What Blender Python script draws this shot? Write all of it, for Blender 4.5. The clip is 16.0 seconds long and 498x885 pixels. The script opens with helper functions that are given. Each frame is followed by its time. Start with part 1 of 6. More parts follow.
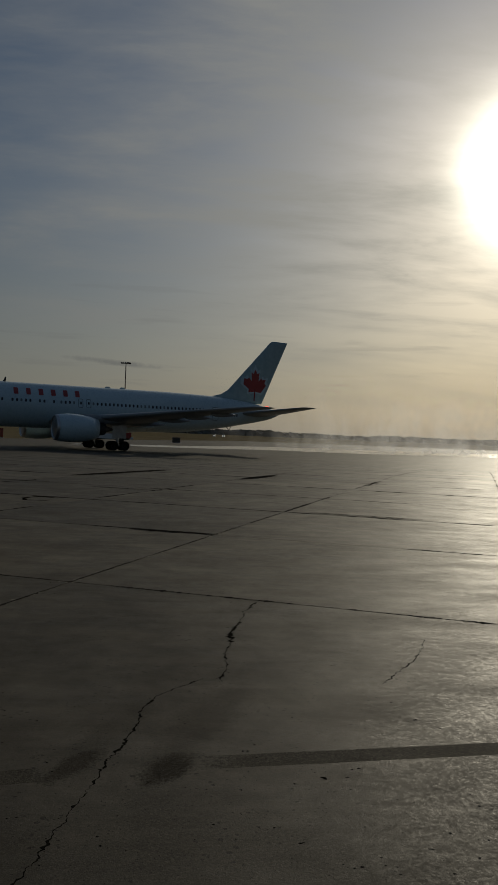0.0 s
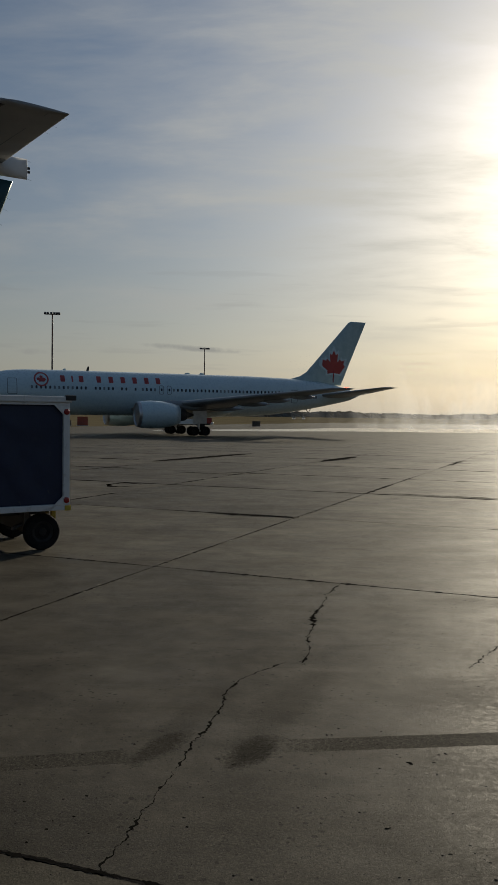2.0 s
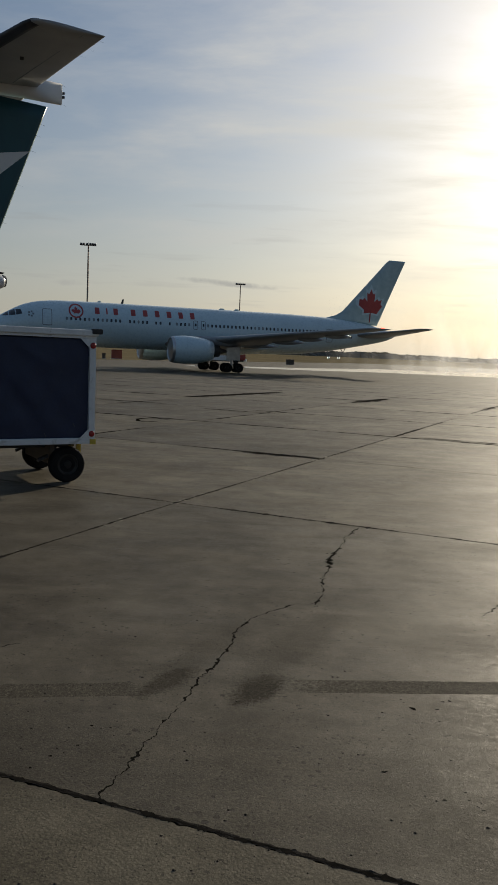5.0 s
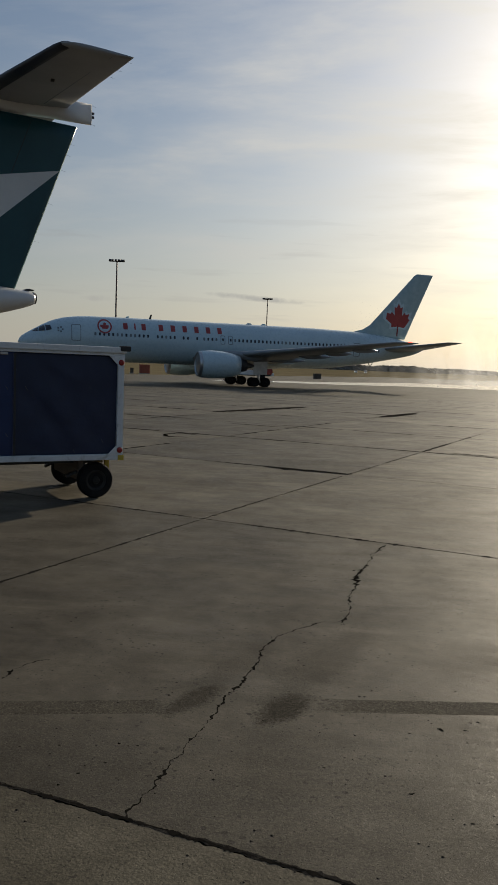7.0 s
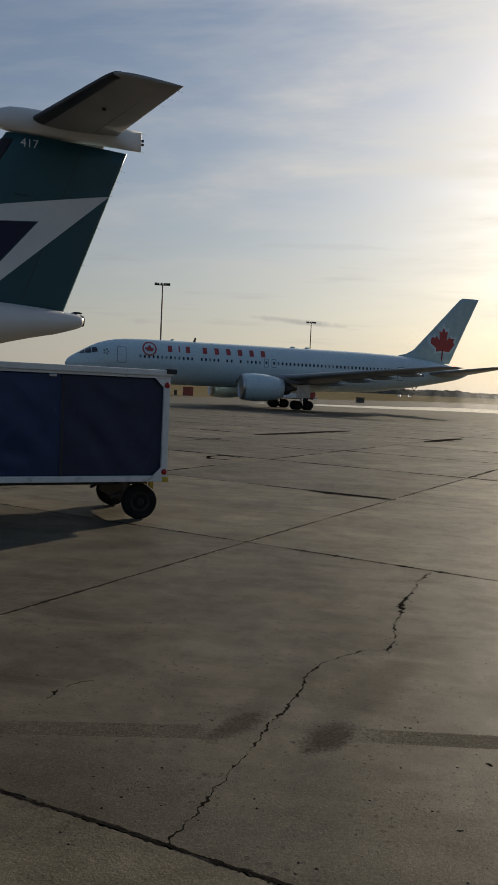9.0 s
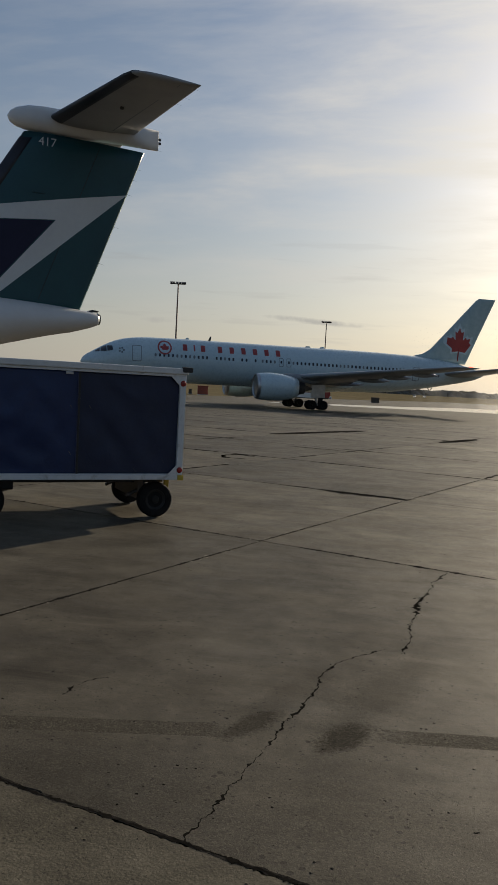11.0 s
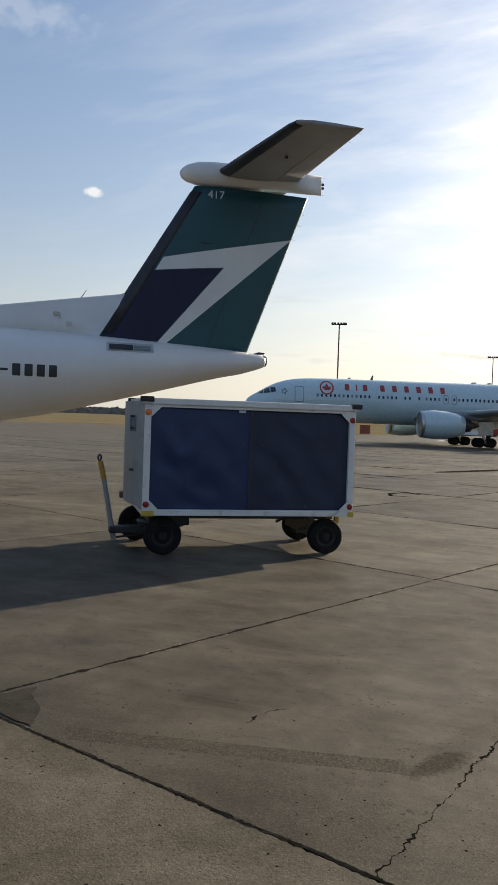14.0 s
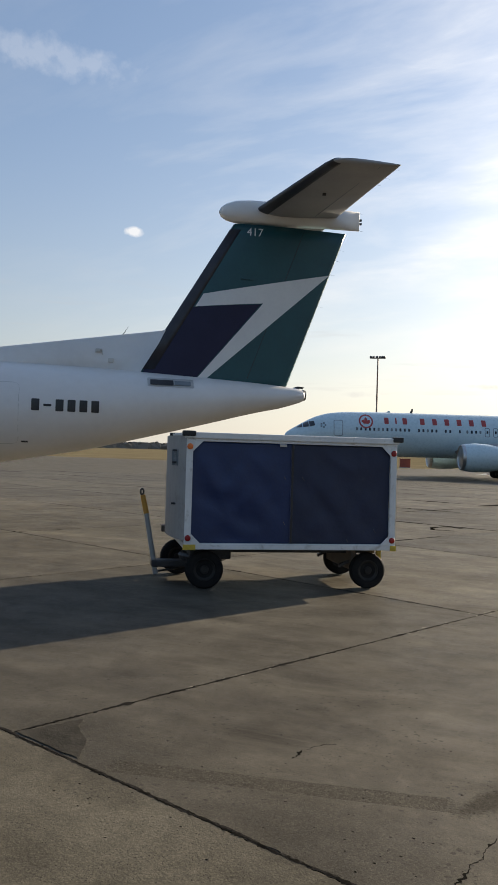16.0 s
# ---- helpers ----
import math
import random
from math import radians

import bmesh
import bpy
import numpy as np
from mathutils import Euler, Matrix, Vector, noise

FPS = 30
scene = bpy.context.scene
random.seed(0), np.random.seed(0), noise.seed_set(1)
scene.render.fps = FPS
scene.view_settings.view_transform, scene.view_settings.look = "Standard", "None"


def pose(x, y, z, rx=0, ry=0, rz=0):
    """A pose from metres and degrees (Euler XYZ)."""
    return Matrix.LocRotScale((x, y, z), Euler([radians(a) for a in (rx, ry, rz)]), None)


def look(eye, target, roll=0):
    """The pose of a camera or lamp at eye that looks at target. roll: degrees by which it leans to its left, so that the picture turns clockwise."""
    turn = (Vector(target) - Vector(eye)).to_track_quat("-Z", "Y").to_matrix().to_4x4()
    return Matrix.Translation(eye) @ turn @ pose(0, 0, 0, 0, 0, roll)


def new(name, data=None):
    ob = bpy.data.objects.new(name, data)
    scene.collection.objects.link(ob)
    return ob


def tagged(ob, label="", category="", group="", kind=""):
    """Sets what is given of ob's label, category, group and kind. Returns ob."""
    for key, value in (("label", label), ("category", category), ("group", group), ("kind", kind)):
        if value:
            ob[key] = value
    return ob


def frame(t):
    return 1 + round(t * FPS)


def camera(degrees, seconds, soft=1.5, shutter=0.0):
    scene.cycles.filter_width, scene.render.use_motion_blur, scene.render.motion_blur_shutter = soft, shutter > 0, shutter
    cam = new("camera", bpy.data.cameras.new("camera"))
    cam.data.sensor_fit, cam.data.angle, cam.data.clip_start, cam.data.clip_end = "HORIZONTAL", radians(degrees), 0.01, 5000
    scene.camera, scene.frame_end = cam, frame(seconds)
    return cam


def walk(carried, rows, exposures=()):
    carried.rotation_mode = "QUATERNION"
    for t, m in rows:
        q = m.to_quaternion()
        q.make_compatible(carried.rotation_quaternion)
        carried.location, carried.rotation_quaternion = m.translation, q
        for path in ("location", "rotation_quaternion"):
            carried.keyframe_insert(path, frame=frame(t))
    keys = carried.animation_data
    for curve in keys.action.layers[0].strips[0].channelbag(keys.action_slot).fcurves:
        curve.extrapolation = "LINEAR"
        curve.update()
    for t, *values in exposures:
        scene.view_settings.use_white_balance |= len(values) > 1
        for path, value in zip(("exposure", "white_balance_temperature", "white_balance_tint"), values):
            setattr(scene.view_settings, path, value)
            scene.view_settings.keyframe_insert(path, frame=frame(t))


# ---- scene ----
cam = camera(34.4, 16.0)
PATH = [
    (0, (0.015, 0.045, 1.563), (0.113, 2.042, 1.544), 2.3),
    (0.5, (0.013, 0.034, 1.569), (0.08, 2.033, 1.552), 2.4),
    (1, (0.024, 0.044, 1.567), (0.003, 2.044, 1.547), 1.8),
    (1.5, (0.03, 0.069, 1.562), (-0.019, 2.068, 1.529), 1.0),
    (2, (0.035, 0.069, 1.569), (-0.065, 2.065, 1.502), 0.7),
    (2.5, (0.034, 0.09, 1.566), (-0.115, 2.08, 1.425), 0.9),
    (3, (0.041, 0.088, 1.576), (-0.124, 2.073, 1.398), 0.9),
    (3.5, (0.048, 0.098, 1.589), (-0.159, 2.076, 1.385), 1.3),
    (4, (0.069, 0.103, 1.591), (-0.111, 2.083, 1.371), 1.7),
    (4.5, (0.093, 0.128, 1.594), (-0.084, 2.106, 1.356), 2.4),
    (4.7, (0.111, 0.128, 1.586), (-0.064, 2.107, 1.355), 2.4),
    (6.8, (0.126, 0.114, 1.606), (-0.089, 2.092, 1.399), 2.3),
    (7, (0.121, 0.108, 1.611), (-0.123, 2.084, 1.42), 2.2),
    (7.5, (0.112, 0.114, 1.612), (-0.178, 2.086, 1.444), 2.3),
    (8, (0.104, 0.116, 1.61), (-0.21, 2.085, 1.449), 2.3),
    (8.5, (0.1, 0.108, 1.618), (-0.24, 2.073, 1.465), 2.5),
    (9, (0.096, 0.108, 1.617), (-0.254, 2.072, 1.478), 2.7),
    (11.5, (0.078, 0.11, 1.609), (-0.311, 2.067, 1.465), 3.1),
    (12, (0.074, 0.11, 1.607), (-0.327, 2.064, 1.462), 3.1),
    (12.5, (0.055, 0.086, 1.611), (-0.434, 2.021, 1.492), 3.3),
    (13, (0.027, 0.072, 1.594), (-0.623, 1.961, 1.497), 2.9),
    (13.5, (0.022, 0.056, 1.579), (-0.699, 1.92, 1.502), 2.8),
    (14, (0.009, 0.032, 1.574), (-0.763, 1.875, 1.513), 2.0),
    (14.5, (0.002, 0.014, 1.572), (-0.804, 1.843, 1.508), 1.2),
    (15, (0.003, 0.002, 1.572), (-0.87, 1.8, 1.527), 0.9),
    (15.5, (0.004, -0.015, 1.575), (-0.882, 1.778, 1.567), 1.7),
    (16, (0.003, -0.017, 1.568), (-0.86, 1.787, 1.589), 1.7),
]
EXPOSURES = ((0.0, -1.56, 6650, 6), (1.0, -1.04, 6650, 6), (2.0, -0.55, 6700, 7), (3.5, -0.15, 6750, 8), (7.5, 0.0, 6850, 9), (9.0, 0.05, 6900, 10), (11.5, 0.1, 6950, 10), (12.5, 0.4, 6950, 10), (13.0, 0.72, 6930, 10), (14.5, 1.08, 6950, 11), (16.0, 1.08, 6950, 11))
walk(cam, [(t, look(eye, target, roll)) for t, eye, target, roll in PATH], EXPOSURES)

# ---------------------------------------------------------------- light and sky
SUN_AZ, SUN_EL = 22.2, 17.8          # degrees right of the y axis, degrees up
sun_dir = Vector((math.sin(radians(SUN_AZ)) * math.cos(radians(SUN_EL)),
                  math.cos(radians(SUN_AZ)) * math.cos(radians(SUN_EL)), math.sin(radians(SUN_EL))))
sun_data = bpy.data.lights.new("sun", "SUN")
sun_data.energy, sun_data.angle, sun_data.color = 5.0, radians(0.7), (1.0, 0.895, 0.73)
sun = new("sun", sun_data)
sun.matrix_world = look((0, 0, 60), Vector((0, 0, 60)) - sun_dir)


class Nodes:
    """Short hand for building a node tree."""

    def __init__(self, tree):
        self.tree = tree

    def add(self, kind, inputs=(), **props):
        n = self.tree.nodes.new(kind)
        for k, v in props.items():
            setattr(n, k, v)
        for k, v in dict(inputs).items():
            if isinstance(v, bpy.types.NodeSocket):
                self.tree.links.new(v, n.inputs[k])
            else:
                n.inputs[k].default_value = v
        return n

    def math(self, op, a, b=0.0, c=None, clamp=False):
        ins = {0: a, 1: b}
        if c is not None:
            ins[2] = c
        return self.add("ShaderNodeMath", ins, operation=op, use_clamp=clamp).outputs[0]

    def mix(self, fac, a, b, blend="MIX"):
        n = self.add("ShaderNodeMix", data_type="RGBA", blend_type=blend)
        for k, v in ((0, fac), (6, a), (7, b)):
            if isinstance(v, bpy.types.NodeSocket):
                self.tree.links.new(v, n.inputs[k])
            else:
                n.inputs[k].default_value = v if k == 0 else (*v, 1)[:4]
        return n.outputs[2]

    def ramp(self, fac, stops):
        n = self.add("ShaderNodeValToRGB", {0: fac})
        e = n.color_ramp.elements
        while len(e) < len(stops):
            e.new(0.5)
        for el, (p, c) in zip(e, stops):
            el.position = p
            el.color = (c, c, c, 1) if isinstance(c, (int, float)) else (*c, 1)
        return n.outputs[0]

    def noise(self, vec, scale, detail=4, rough=0.55, distortion=0.0):
        return self.add("ShaderNodeTexNoise", {"Vector": vec, "Scale": scale, "Detail": detail,
                                               "Roughness": rough, "Distortion": distortion}).outputs[0]


def sky_world():
    w = bpy.data.worlds.new("sky")
    w.use_nodes = True
    t = w.node_tree
    t.nodes.clear()
    n = Nodes(t)
    d = n.add("ShaderNodeTexCoord").outputs["Generated"]
    sep = n.add("ShaderNodeSeparateXYZ", {0: d}).outputs
    up = n.math("MAXIMUM", sep[2], 0.0)
    nishita = n.add("ShaderNodeTexSky", sky_type="NISHITA", sun_disc=False, sun_elevation=radians(SUN_EL),
                    sun_rotation=radians(SUN_AZ), air_density=1.0, dust_density=1.2, ozone_density=1.8)
    clear = n.mix(1.0, nishita.outputs[0], (0.085, 0.085, 0.085), "MULTIPLY")
    clear = n.mix(1.0, clear, (0.062, 0.104, 0.190), "ADD")
    # thin high cloud on a flat layer overhead
    k = n.math("DIVIDE", 1.0, n.math("ADD", up, 0.22))
    px, py = n.math("MULTIPLY", sep[0], k), n.math("MULTIPLY", sep[1], k)
    flat = n.add("ShaderNodeCombineXYZ", {0: px, 1: py, 2: 0.0}).outputs[0]
    streak = n.add("ShaderNodeMapping", {0: flat, 2: (0, 0, radians(24)), 3: (0.6, 1.5, 1.0)}).outputs[0]
    a = n.noise(streak, 2.3, 7, 0.56, 0.35)
    b = n.noise(flat, 0.95, 3, 0.5, 0.3)
    c = n.noise(streak, 7.5, 6, 0.65, 0.5)
    cover = n.math("ADD", n.math("MULTIPLY", a, 0.62), n.math("MULTIPLY", b, 0.38))
    cover = n.math("ADD", n.math("MULTIPLY", n.math("SUBTRACT", cover, 0.5), 1.2), 0.5)
    # how near a direction lies to the sun
    dot = n.add("ShaderNodeVectorMath", {0: d, 1: tuple(sun_dir)}, operation="DOT_PRODUCT").outputs["Value"]
    dot = n.math("MAXIMUM", dot, 0.0)
    cover = n.math("ADD", cover, n.math("MULTIPLY", n.math("SUBTRACT", c, 0.5), n.math("MULTIPLY_ADD", n.math("POWER", dot, 5.0), 0.22, 0.05)))
    wide, mid, tight = n.math("POWER", dot, 14.0), n.math("POWER", dot, 130.0), n.math("POWER", dot, 560.0)
    mask = n.ramp(n.math("ADD", cover, n.math("SUBTRACT", n.math("MULTIPLY", n.math("POWER", dot, 4.0), 0.075), 0.035)), ((0.43, 0.0), (0.53, 0.36), (0.65, 1.0)))
    mask = n.math("MULTIPLY", mask, n.ramp(dot, ((0.5, 0.20), (0.93, 1.0))))
    ahead = n.add("ShaderNodeVectorMath", {0: d, 1: tuple(sun_dir)}, operation="DOT_PRODUCT").outputs["Value"]
    side = n.ramp(n.math("ADD", n.math("MULTIPLY", ahead, 0.5), 0.5), ((0.0, 0.12), (0.5, 0.23), (0.83, 0.87), (0.94, 1.0)))
    lit = n.mix(wide, (0.86, 0.885, 0.92), (1.04, 0.99, 0.88))
    lit = n.mix(1.0, lit, side, "MULTIPLY")
    colour = n.mix(n.math("MULTIPLY", mask, n.ramp(up, ((0.02, 0.15), (0.22, 0.82)))), clear, lit)
    # pale warm haze low over the horizon
    haze = n.math("POWER", n.math("SUBTRACT", 1.0, up, clamp=True), 6.5)
    low = n.mix(1.0, n.mix(wide, (0.81, 0.79, 0.71), (0.90, 0.84, 0.69)), side, "MULTIPLY")
    colour = n.mix(n.math("MULTIPLY", haze, 0.88), colour, low)
    # a few grey-violet bars of cloud low down
    bar = n.noise(n.add("ShaderNodeMapping", {0: d, 3: (5.0, 5.0, 60.0)}).outputs[0], 1.6, 4, 0.5, 0.3)
    band = n.math("MULTIPLY", n.ramp(bar, ((0.60, 0.0), (0.70, 0.16))),
                  n.ramp(up, ((0.03, 0.0), (0.06, 1.0), (0.15, 1.0), (0.22, 0.0))))
    colour = n.mix(band, colour, (0.46, 0.46, 0.48))
    # one small white puff and a grey streak
    for (paz, pel), (sx, sz), tilt, c, amount in (((-34.2, 14.9), (0.013, 0.006), 0.0, (1.0, 0.98, 0.95), 0.55), ((-7.0, 4.7), (0.062, 0.0042), 0.055, (0.42, 0.43, 0.46), 0.50),
                                                  ((-18.0, 4.2), (0.02, 0.004), 0.0, (0.55, 0.55, 0.56), 0.35), ((-40.3, 25.2), (0.10, 0.022), 0.05, (0.92, 0.93, 0.95), 0.15)):
        a, e = radians(paz), radians(pel)
        f = Vector((math.sin(a) * math.cos(e), math.cos(a) * math.cos(e), math.sin(e)))
        r, u = Vector((math.cos(a), -math.sin(a), 0)), Vector((-math.sin(a) * math.sin(e), -math.cos(a) * math.sin(e), math.cos(e)))
        wob = n.math("MULTIPLY", n.math("SUBTRACT", n.noise(d, 60.0, 4, 0.55), 0.5), 2.6)
        gx = n.math("DIVIDE", n.add("ShaderNodeVectorMath", {0: d, 1: tuple(r)}, operation="DOT_PRODUCT").outputs["Value"], sx)
        gz = n.math("DIVIDE", n.add("ShaderNodeVectorMath", {0: n.add("ShaderNodeVectorMath", {0: d, 1: tuple(f)}, operation="SUBTRACT").outputs[0], 1: tuple(u)}, operation="DOT_PRODUCT").outputs["Value"], sz)
        gz = n.math("ADD", gz, n.math("MULTIPLY", gx, tilt * sx / sz))
        q = n.math("ADD", n.math("ADD", n.math("MULTIPLY", gx, gx), n.math("MULTIPLY", gz, gz)), wob)
        front = n.math("GREATER_THAN", n.add("ShaderNodeVectorMath", {0: d, 1: tuple(f)}, operation="DOT_PRODUCT").outputs["Value"], 0.5)
        blob = n.math("MULTIPLY", n.ramp(q, ((0.0, 1.0), (0.45, 0.45), (1.0, 0.0))), n.math("MULTIPLY", front, amount))
        colour = n.mix(blob, colour, c)
    # thin cloud scatters the sunlight forward, so the sky brightens steadily towards the sun
    forward = n.math("ADD", 1.0, n.math("MULTIPLY", n.math("POWER", dot, 8.0), 0.42))
    forward = n.math("ADD", forward, n.math("MULTIPLY", n.math("POWER", dot, 45.0), 0.32))
    colour = n.mix(1.0, colour, forward, "MULTIPLY")
    glow = n.mix(1.0, n.mix(wide, (0, 0, 0), (0.10, 0.09, 0.07)), n.mix(mid, (0, 0, 0), (0.85, 0.79, 0.67)), "ADD")
    glow = n.mix(1.0, glow, n.mix(tight, (0, 0, 0), (26.0, 24.5, 21.0)), "ADD")
    colour = n.mix(1.0, colour, glow, "ADD")
    bg = n.add("ShaderNodeBackground", {0: colour, 1: 0.595})
    out = n.add("ShaderNodeOutputWorld", {0: bg.outputs[0]})
    scene.world = w


sky_world()

# ---------------------------------------------------------------- materials


def surface(name, c1, c2, scale=2.0, rough=(0.5, 0.7), metal=0.0, bump=0.0, bump_scale=40.0, coat=0.0,
            dirt=None, local=False, island=0.0, spec=0.5):
    """Two colours mixed by a broad noise, with fine grain, varied gloss, bump and sparse dirt."""
    m = bpy.data.materials.new(name)
    m.use_nodes = True
    n = Nodes(m.node_tree)
    p = m.node_tree.nodes["Principled BSDF"]
    vec = n.add("ShaderNodeTexCoord").outputs["Object"] if local else n.add("ShaderNodeNewGeometry").outputs["Position"]
    broad, fine = n.noise(vec, scale, 5, 0.6), n.noise(vec, scale * 14, 3, 0.6)
    fac = n.math("ADD", n.math("MULTIPLY", broad, 0.75), n.math("MULTIPLY", fine, 0.25))
    fac = n.ramp(fac, ((0.36, 0.0), (0.64, 1.0)))
    colour = n.mix(fac, c1, c2)
    if dirt:
        spots = n.ramp(n.noise(vec, scale * 3.1, 7, 0.68, 0.6), ((0.58, 0.0), (0.74, 1.0)))
        colour = n.mix(n.math("MULTIPLY", spots, dirt[3]), colour, dirt[:3])
    if island:
        r = n.add("ShaderNodeNewGeometry").outputs["Random Per Island"]
        colour = n.mix(island, colour, n.mix(r, (0.25, 0.25, 0.25), (1.6, 1.6, 1.6)), "MULTIPLY")
    m.node_tree.links.new(colour, p.inputs["Base Color"])
    rr = n.add("ShaderNodeMapRange", {0: fine, 3: rough[0], 4: rough[1]}).outputs[0]
    m.node_tree.links.new(rr, p.inputs["Roughness"])
    p.inputs["Metallic"].default_value = metal
    p.inputs["Coat Weight"].default_value = coat
    p.inputs["Coat Roughness"].default_value = 0.12
    p.inputs["Specular IOR Level"].default_value = spec
    if bump:
        h = n.noise(vec, bump_scale, 5, 0.65)
        b = n.add("ShaderNodeBump", {"Strength": bump, "Distance": 0.02, "Height": h})
        m.node_tree.links.new(b.outputs[0], p.inputs["Normal"])
    return m


def concrete(name, c1, c2, pits=1.0, coarse=0.0, rough=(0.40, 0.82), stains=False):
    """Weathered apron concrete: slab tint, stains, broom lines, pits and exposed stones."""
    m = bpy.data.materials.new(name)
    m.use_nodes = True
    n = Nodes(m.node_tree)
    p = m.node_tree.nodes["Principled BSDF"]
    vec = n.add("ShaderNodeNewGeometry").outputs["Position"]
    rnd = n.add("ShaderNodeObjectInfo").outputs["Random"]
    broad = n.noise(vec, 0.42, 6, 0.62, 0.4)
    turned = n.add("ShaderNodeMapping", {0: vec, 2: (0, 0, radians(-8)), 3: (0.8, 1.7, 1.0)}).outputs[0]
    sweep = n.noise(turned, 1.1, 6, 0.6, 0.3)
    grain = n.noise(vec, 55.0, 4, 0.7)
    mid = n.noise(vec, 5.0, 5, 0.65)
    f = n.math("ADD", n.math("MULTIPLY", broad, 0.36), n.math("MULTIPLY", sweep, 0.42))
    f = n.math("ADD", f, n.math("MULTIPLY", mid, 0.22))
    colour = n.mix(n.ramp(f, ((0.36, 0.0), (0.64, 1.0))), c1, c2)
    speck = n.noise(vec, 19.0, 5, 0.75)
    colour = n.mix(0.34, colour, n.mix(n.ramp(speck, ((0.33, 0.0), (0.67, 1.0))), (0.6, 0.59, 0.58), (1.4, 1.4, 1.4)), "MULTIPLY")
    colour = n.mix(0.55, colour, n.mix(n.ramp(grain, ((0.3, 0.0), (0.7, 1.0))), (0.6, 0.6, 0.6), (1.4, 1.4, 1.38)), "MULTIPLY")
    colour = n.mix(1.0, colour, n.mix(rnd, (0.80, 0.80, 0.81), (1.12, 1.11, 1.09)), "MULTIPLY")
    blotch = n.ramp(n.noise(vec, 1.7, 6, 0.66, 0.5), ((0.36, 0.0), (0.64, 1.0)))
    colour = n.mix(0.5, colour, n.mix(blotch, (0.62, 0.61, 0.60), (1.38, 1.38, 1.36)), "MULTIPLY")
    wipe = n.ramp(n.noise(n.add("ShaderNodeMapping", {0: vec, 2: (0, 0, radians(-6)), 3: (0.8, 2.2, 1.0)}).outputs[0], 1.3, 7, 0.66, 0.4), ((0.34, 0.0), (0.66, 1.0)))
    colour = n.mix(0.13, colour, n.mix(wipe, (0.6, 0.6, 0.6), (1.4, 1.4, 1.38)), "MULTIPLY")
    # pale scuffs, dragged across the slabs
    drag = n.add("ShaderNodeMapping", {0: vec, 2: (0, 0, radians(-12)), 3: (0.45, 4.5, 1.0)}).outputs[0]
    scuff = n.math("MULTIPLY", n.ramp(n.noise(drag, 1.6, 6, 0.7, 0.5), ((0.54, 0.0), (0.72, 1.0))), n.ramp(n.noise(vec, 0.6, 3, 0.5), ((0.4, 0.0), (0.6, 1.0))))
    colour = n.mix(n.math("MULTIPLY", scuff, 0.2), colour, (0.17, 0.152, 0.12))
    # oil and rubber stains
    stain = n.ramp(n.noise(vec, 0.9, 7, 0.7, 1.0), ((0.57, 0.0), (0.72, 1.0)))
    colour = n.mix(n.math("MULTIPLY", stain, 0.35), colour, (0.055, 0.05, 0.045))
    dull = n.math("MULTIPLY", stain, 0.3)
    chipped = None
    if stains:
        cells = n.add("ShaderNodeTexVoronoi", {"Vector": vec, "Scale": 170.0, "Randomness": 1.0}).outputs["Color"]
        tone = n.add("ShaderNodeSeparateColor", {0: cells}).outputs[0]
        chips = n.mix(n.ramp(tone, ((0.2, 0.0), (0.85, 0.5), (1.0, 1.0))), (0.030, 0.027, 0.021), (0.118, 0.106, 0.084))
        # worn surface with bared stones along the near edge of the slabs
        c = n.add("ShaderNodeSeparateXYZ", {0: vec}).outputs
        edge = n.math("ADD", n.math("MULTIPLY", n.math("ADD", c[0], 3.05), 0.264), n.math("MULTIPLY", n.math("SUBTRACT", c[1], 3.41), 0.965))
        edge = n.math("ADD", edge, n.math("MULTIPLY", n.math("SUBTRACT", n.noise(vec, 1.6, 5, 0.65, 0.4), 0.5), 1.5))
        edge = n.math("ADD", edge, n.math("MULTIPLY", n.math("SUBTRACT", n.noise(vec, 24.0, 4, 0.7), 0.5), 0.7))
        worn = n.ramp(edge, ((0.40, 0.36), (1.15, 0.0)))
        colour = n.mix(worn, colour, chips)
        dull = n.math("MAXIMUM", dull, n.math("MULTIPLY", worn, 0.5))
        chipped = n.math("MULTIPLY", worn, 0.7)
        # long oily patches beside the crack, left by standing equipment
        for cx, cy, turn, lx, ly, amount in ((-0.55, 3.80, 60, 0.27, 0.10, 0.78), (-0.12, 3.77, 64, 0.24, 0.13, 0.88), (0.06, 4.45, 70, 0.85, 0.20, 0.42), (-0.42, 4.25, 68, 0.55, 0.12, 0.30), (0.55, 3.15, 12, 0.9, 0.26, 0.25), (-1.35, 3.18, 12, 0.6, 0.14, 0.3)):
            q = n.add("ShaderNodeMapping", {0: vec, 1: (cx, cy, 0), 2: (0, 0, radians(turn)), 3: (lx, ly, 1.0)}, vector_type="TEXTURE").outputs[0]
            dist = n.add("ShaderNodeVectorMath", {0: q}, operation="LENGTH").outputs["Value"]
            dist = n.math("ADD", dist, n.math("MULTIPLY", n.math("SUBTRACT", n.noise(vec, 6.0, 5, 0.65), 0.5), 1.1))
            dist = n.math("ADD", dist, n.math("MULTIPLY", n.math("SUBTRACT", grain, 0.5), 1.0))
            patch = n.ramp(dist, ((0.5, amount), (1.1, 0.0)))
            colour = n.mix(patch, colour, n.mix(0.55, chips, (0.036, 0.032, 0.026)))
            chipped = n.math("MAXIMUM", chipped, n.math("MULTIPLY", patch, 0.8))
            dull = n.math("MAXIMUM", dull, patch)
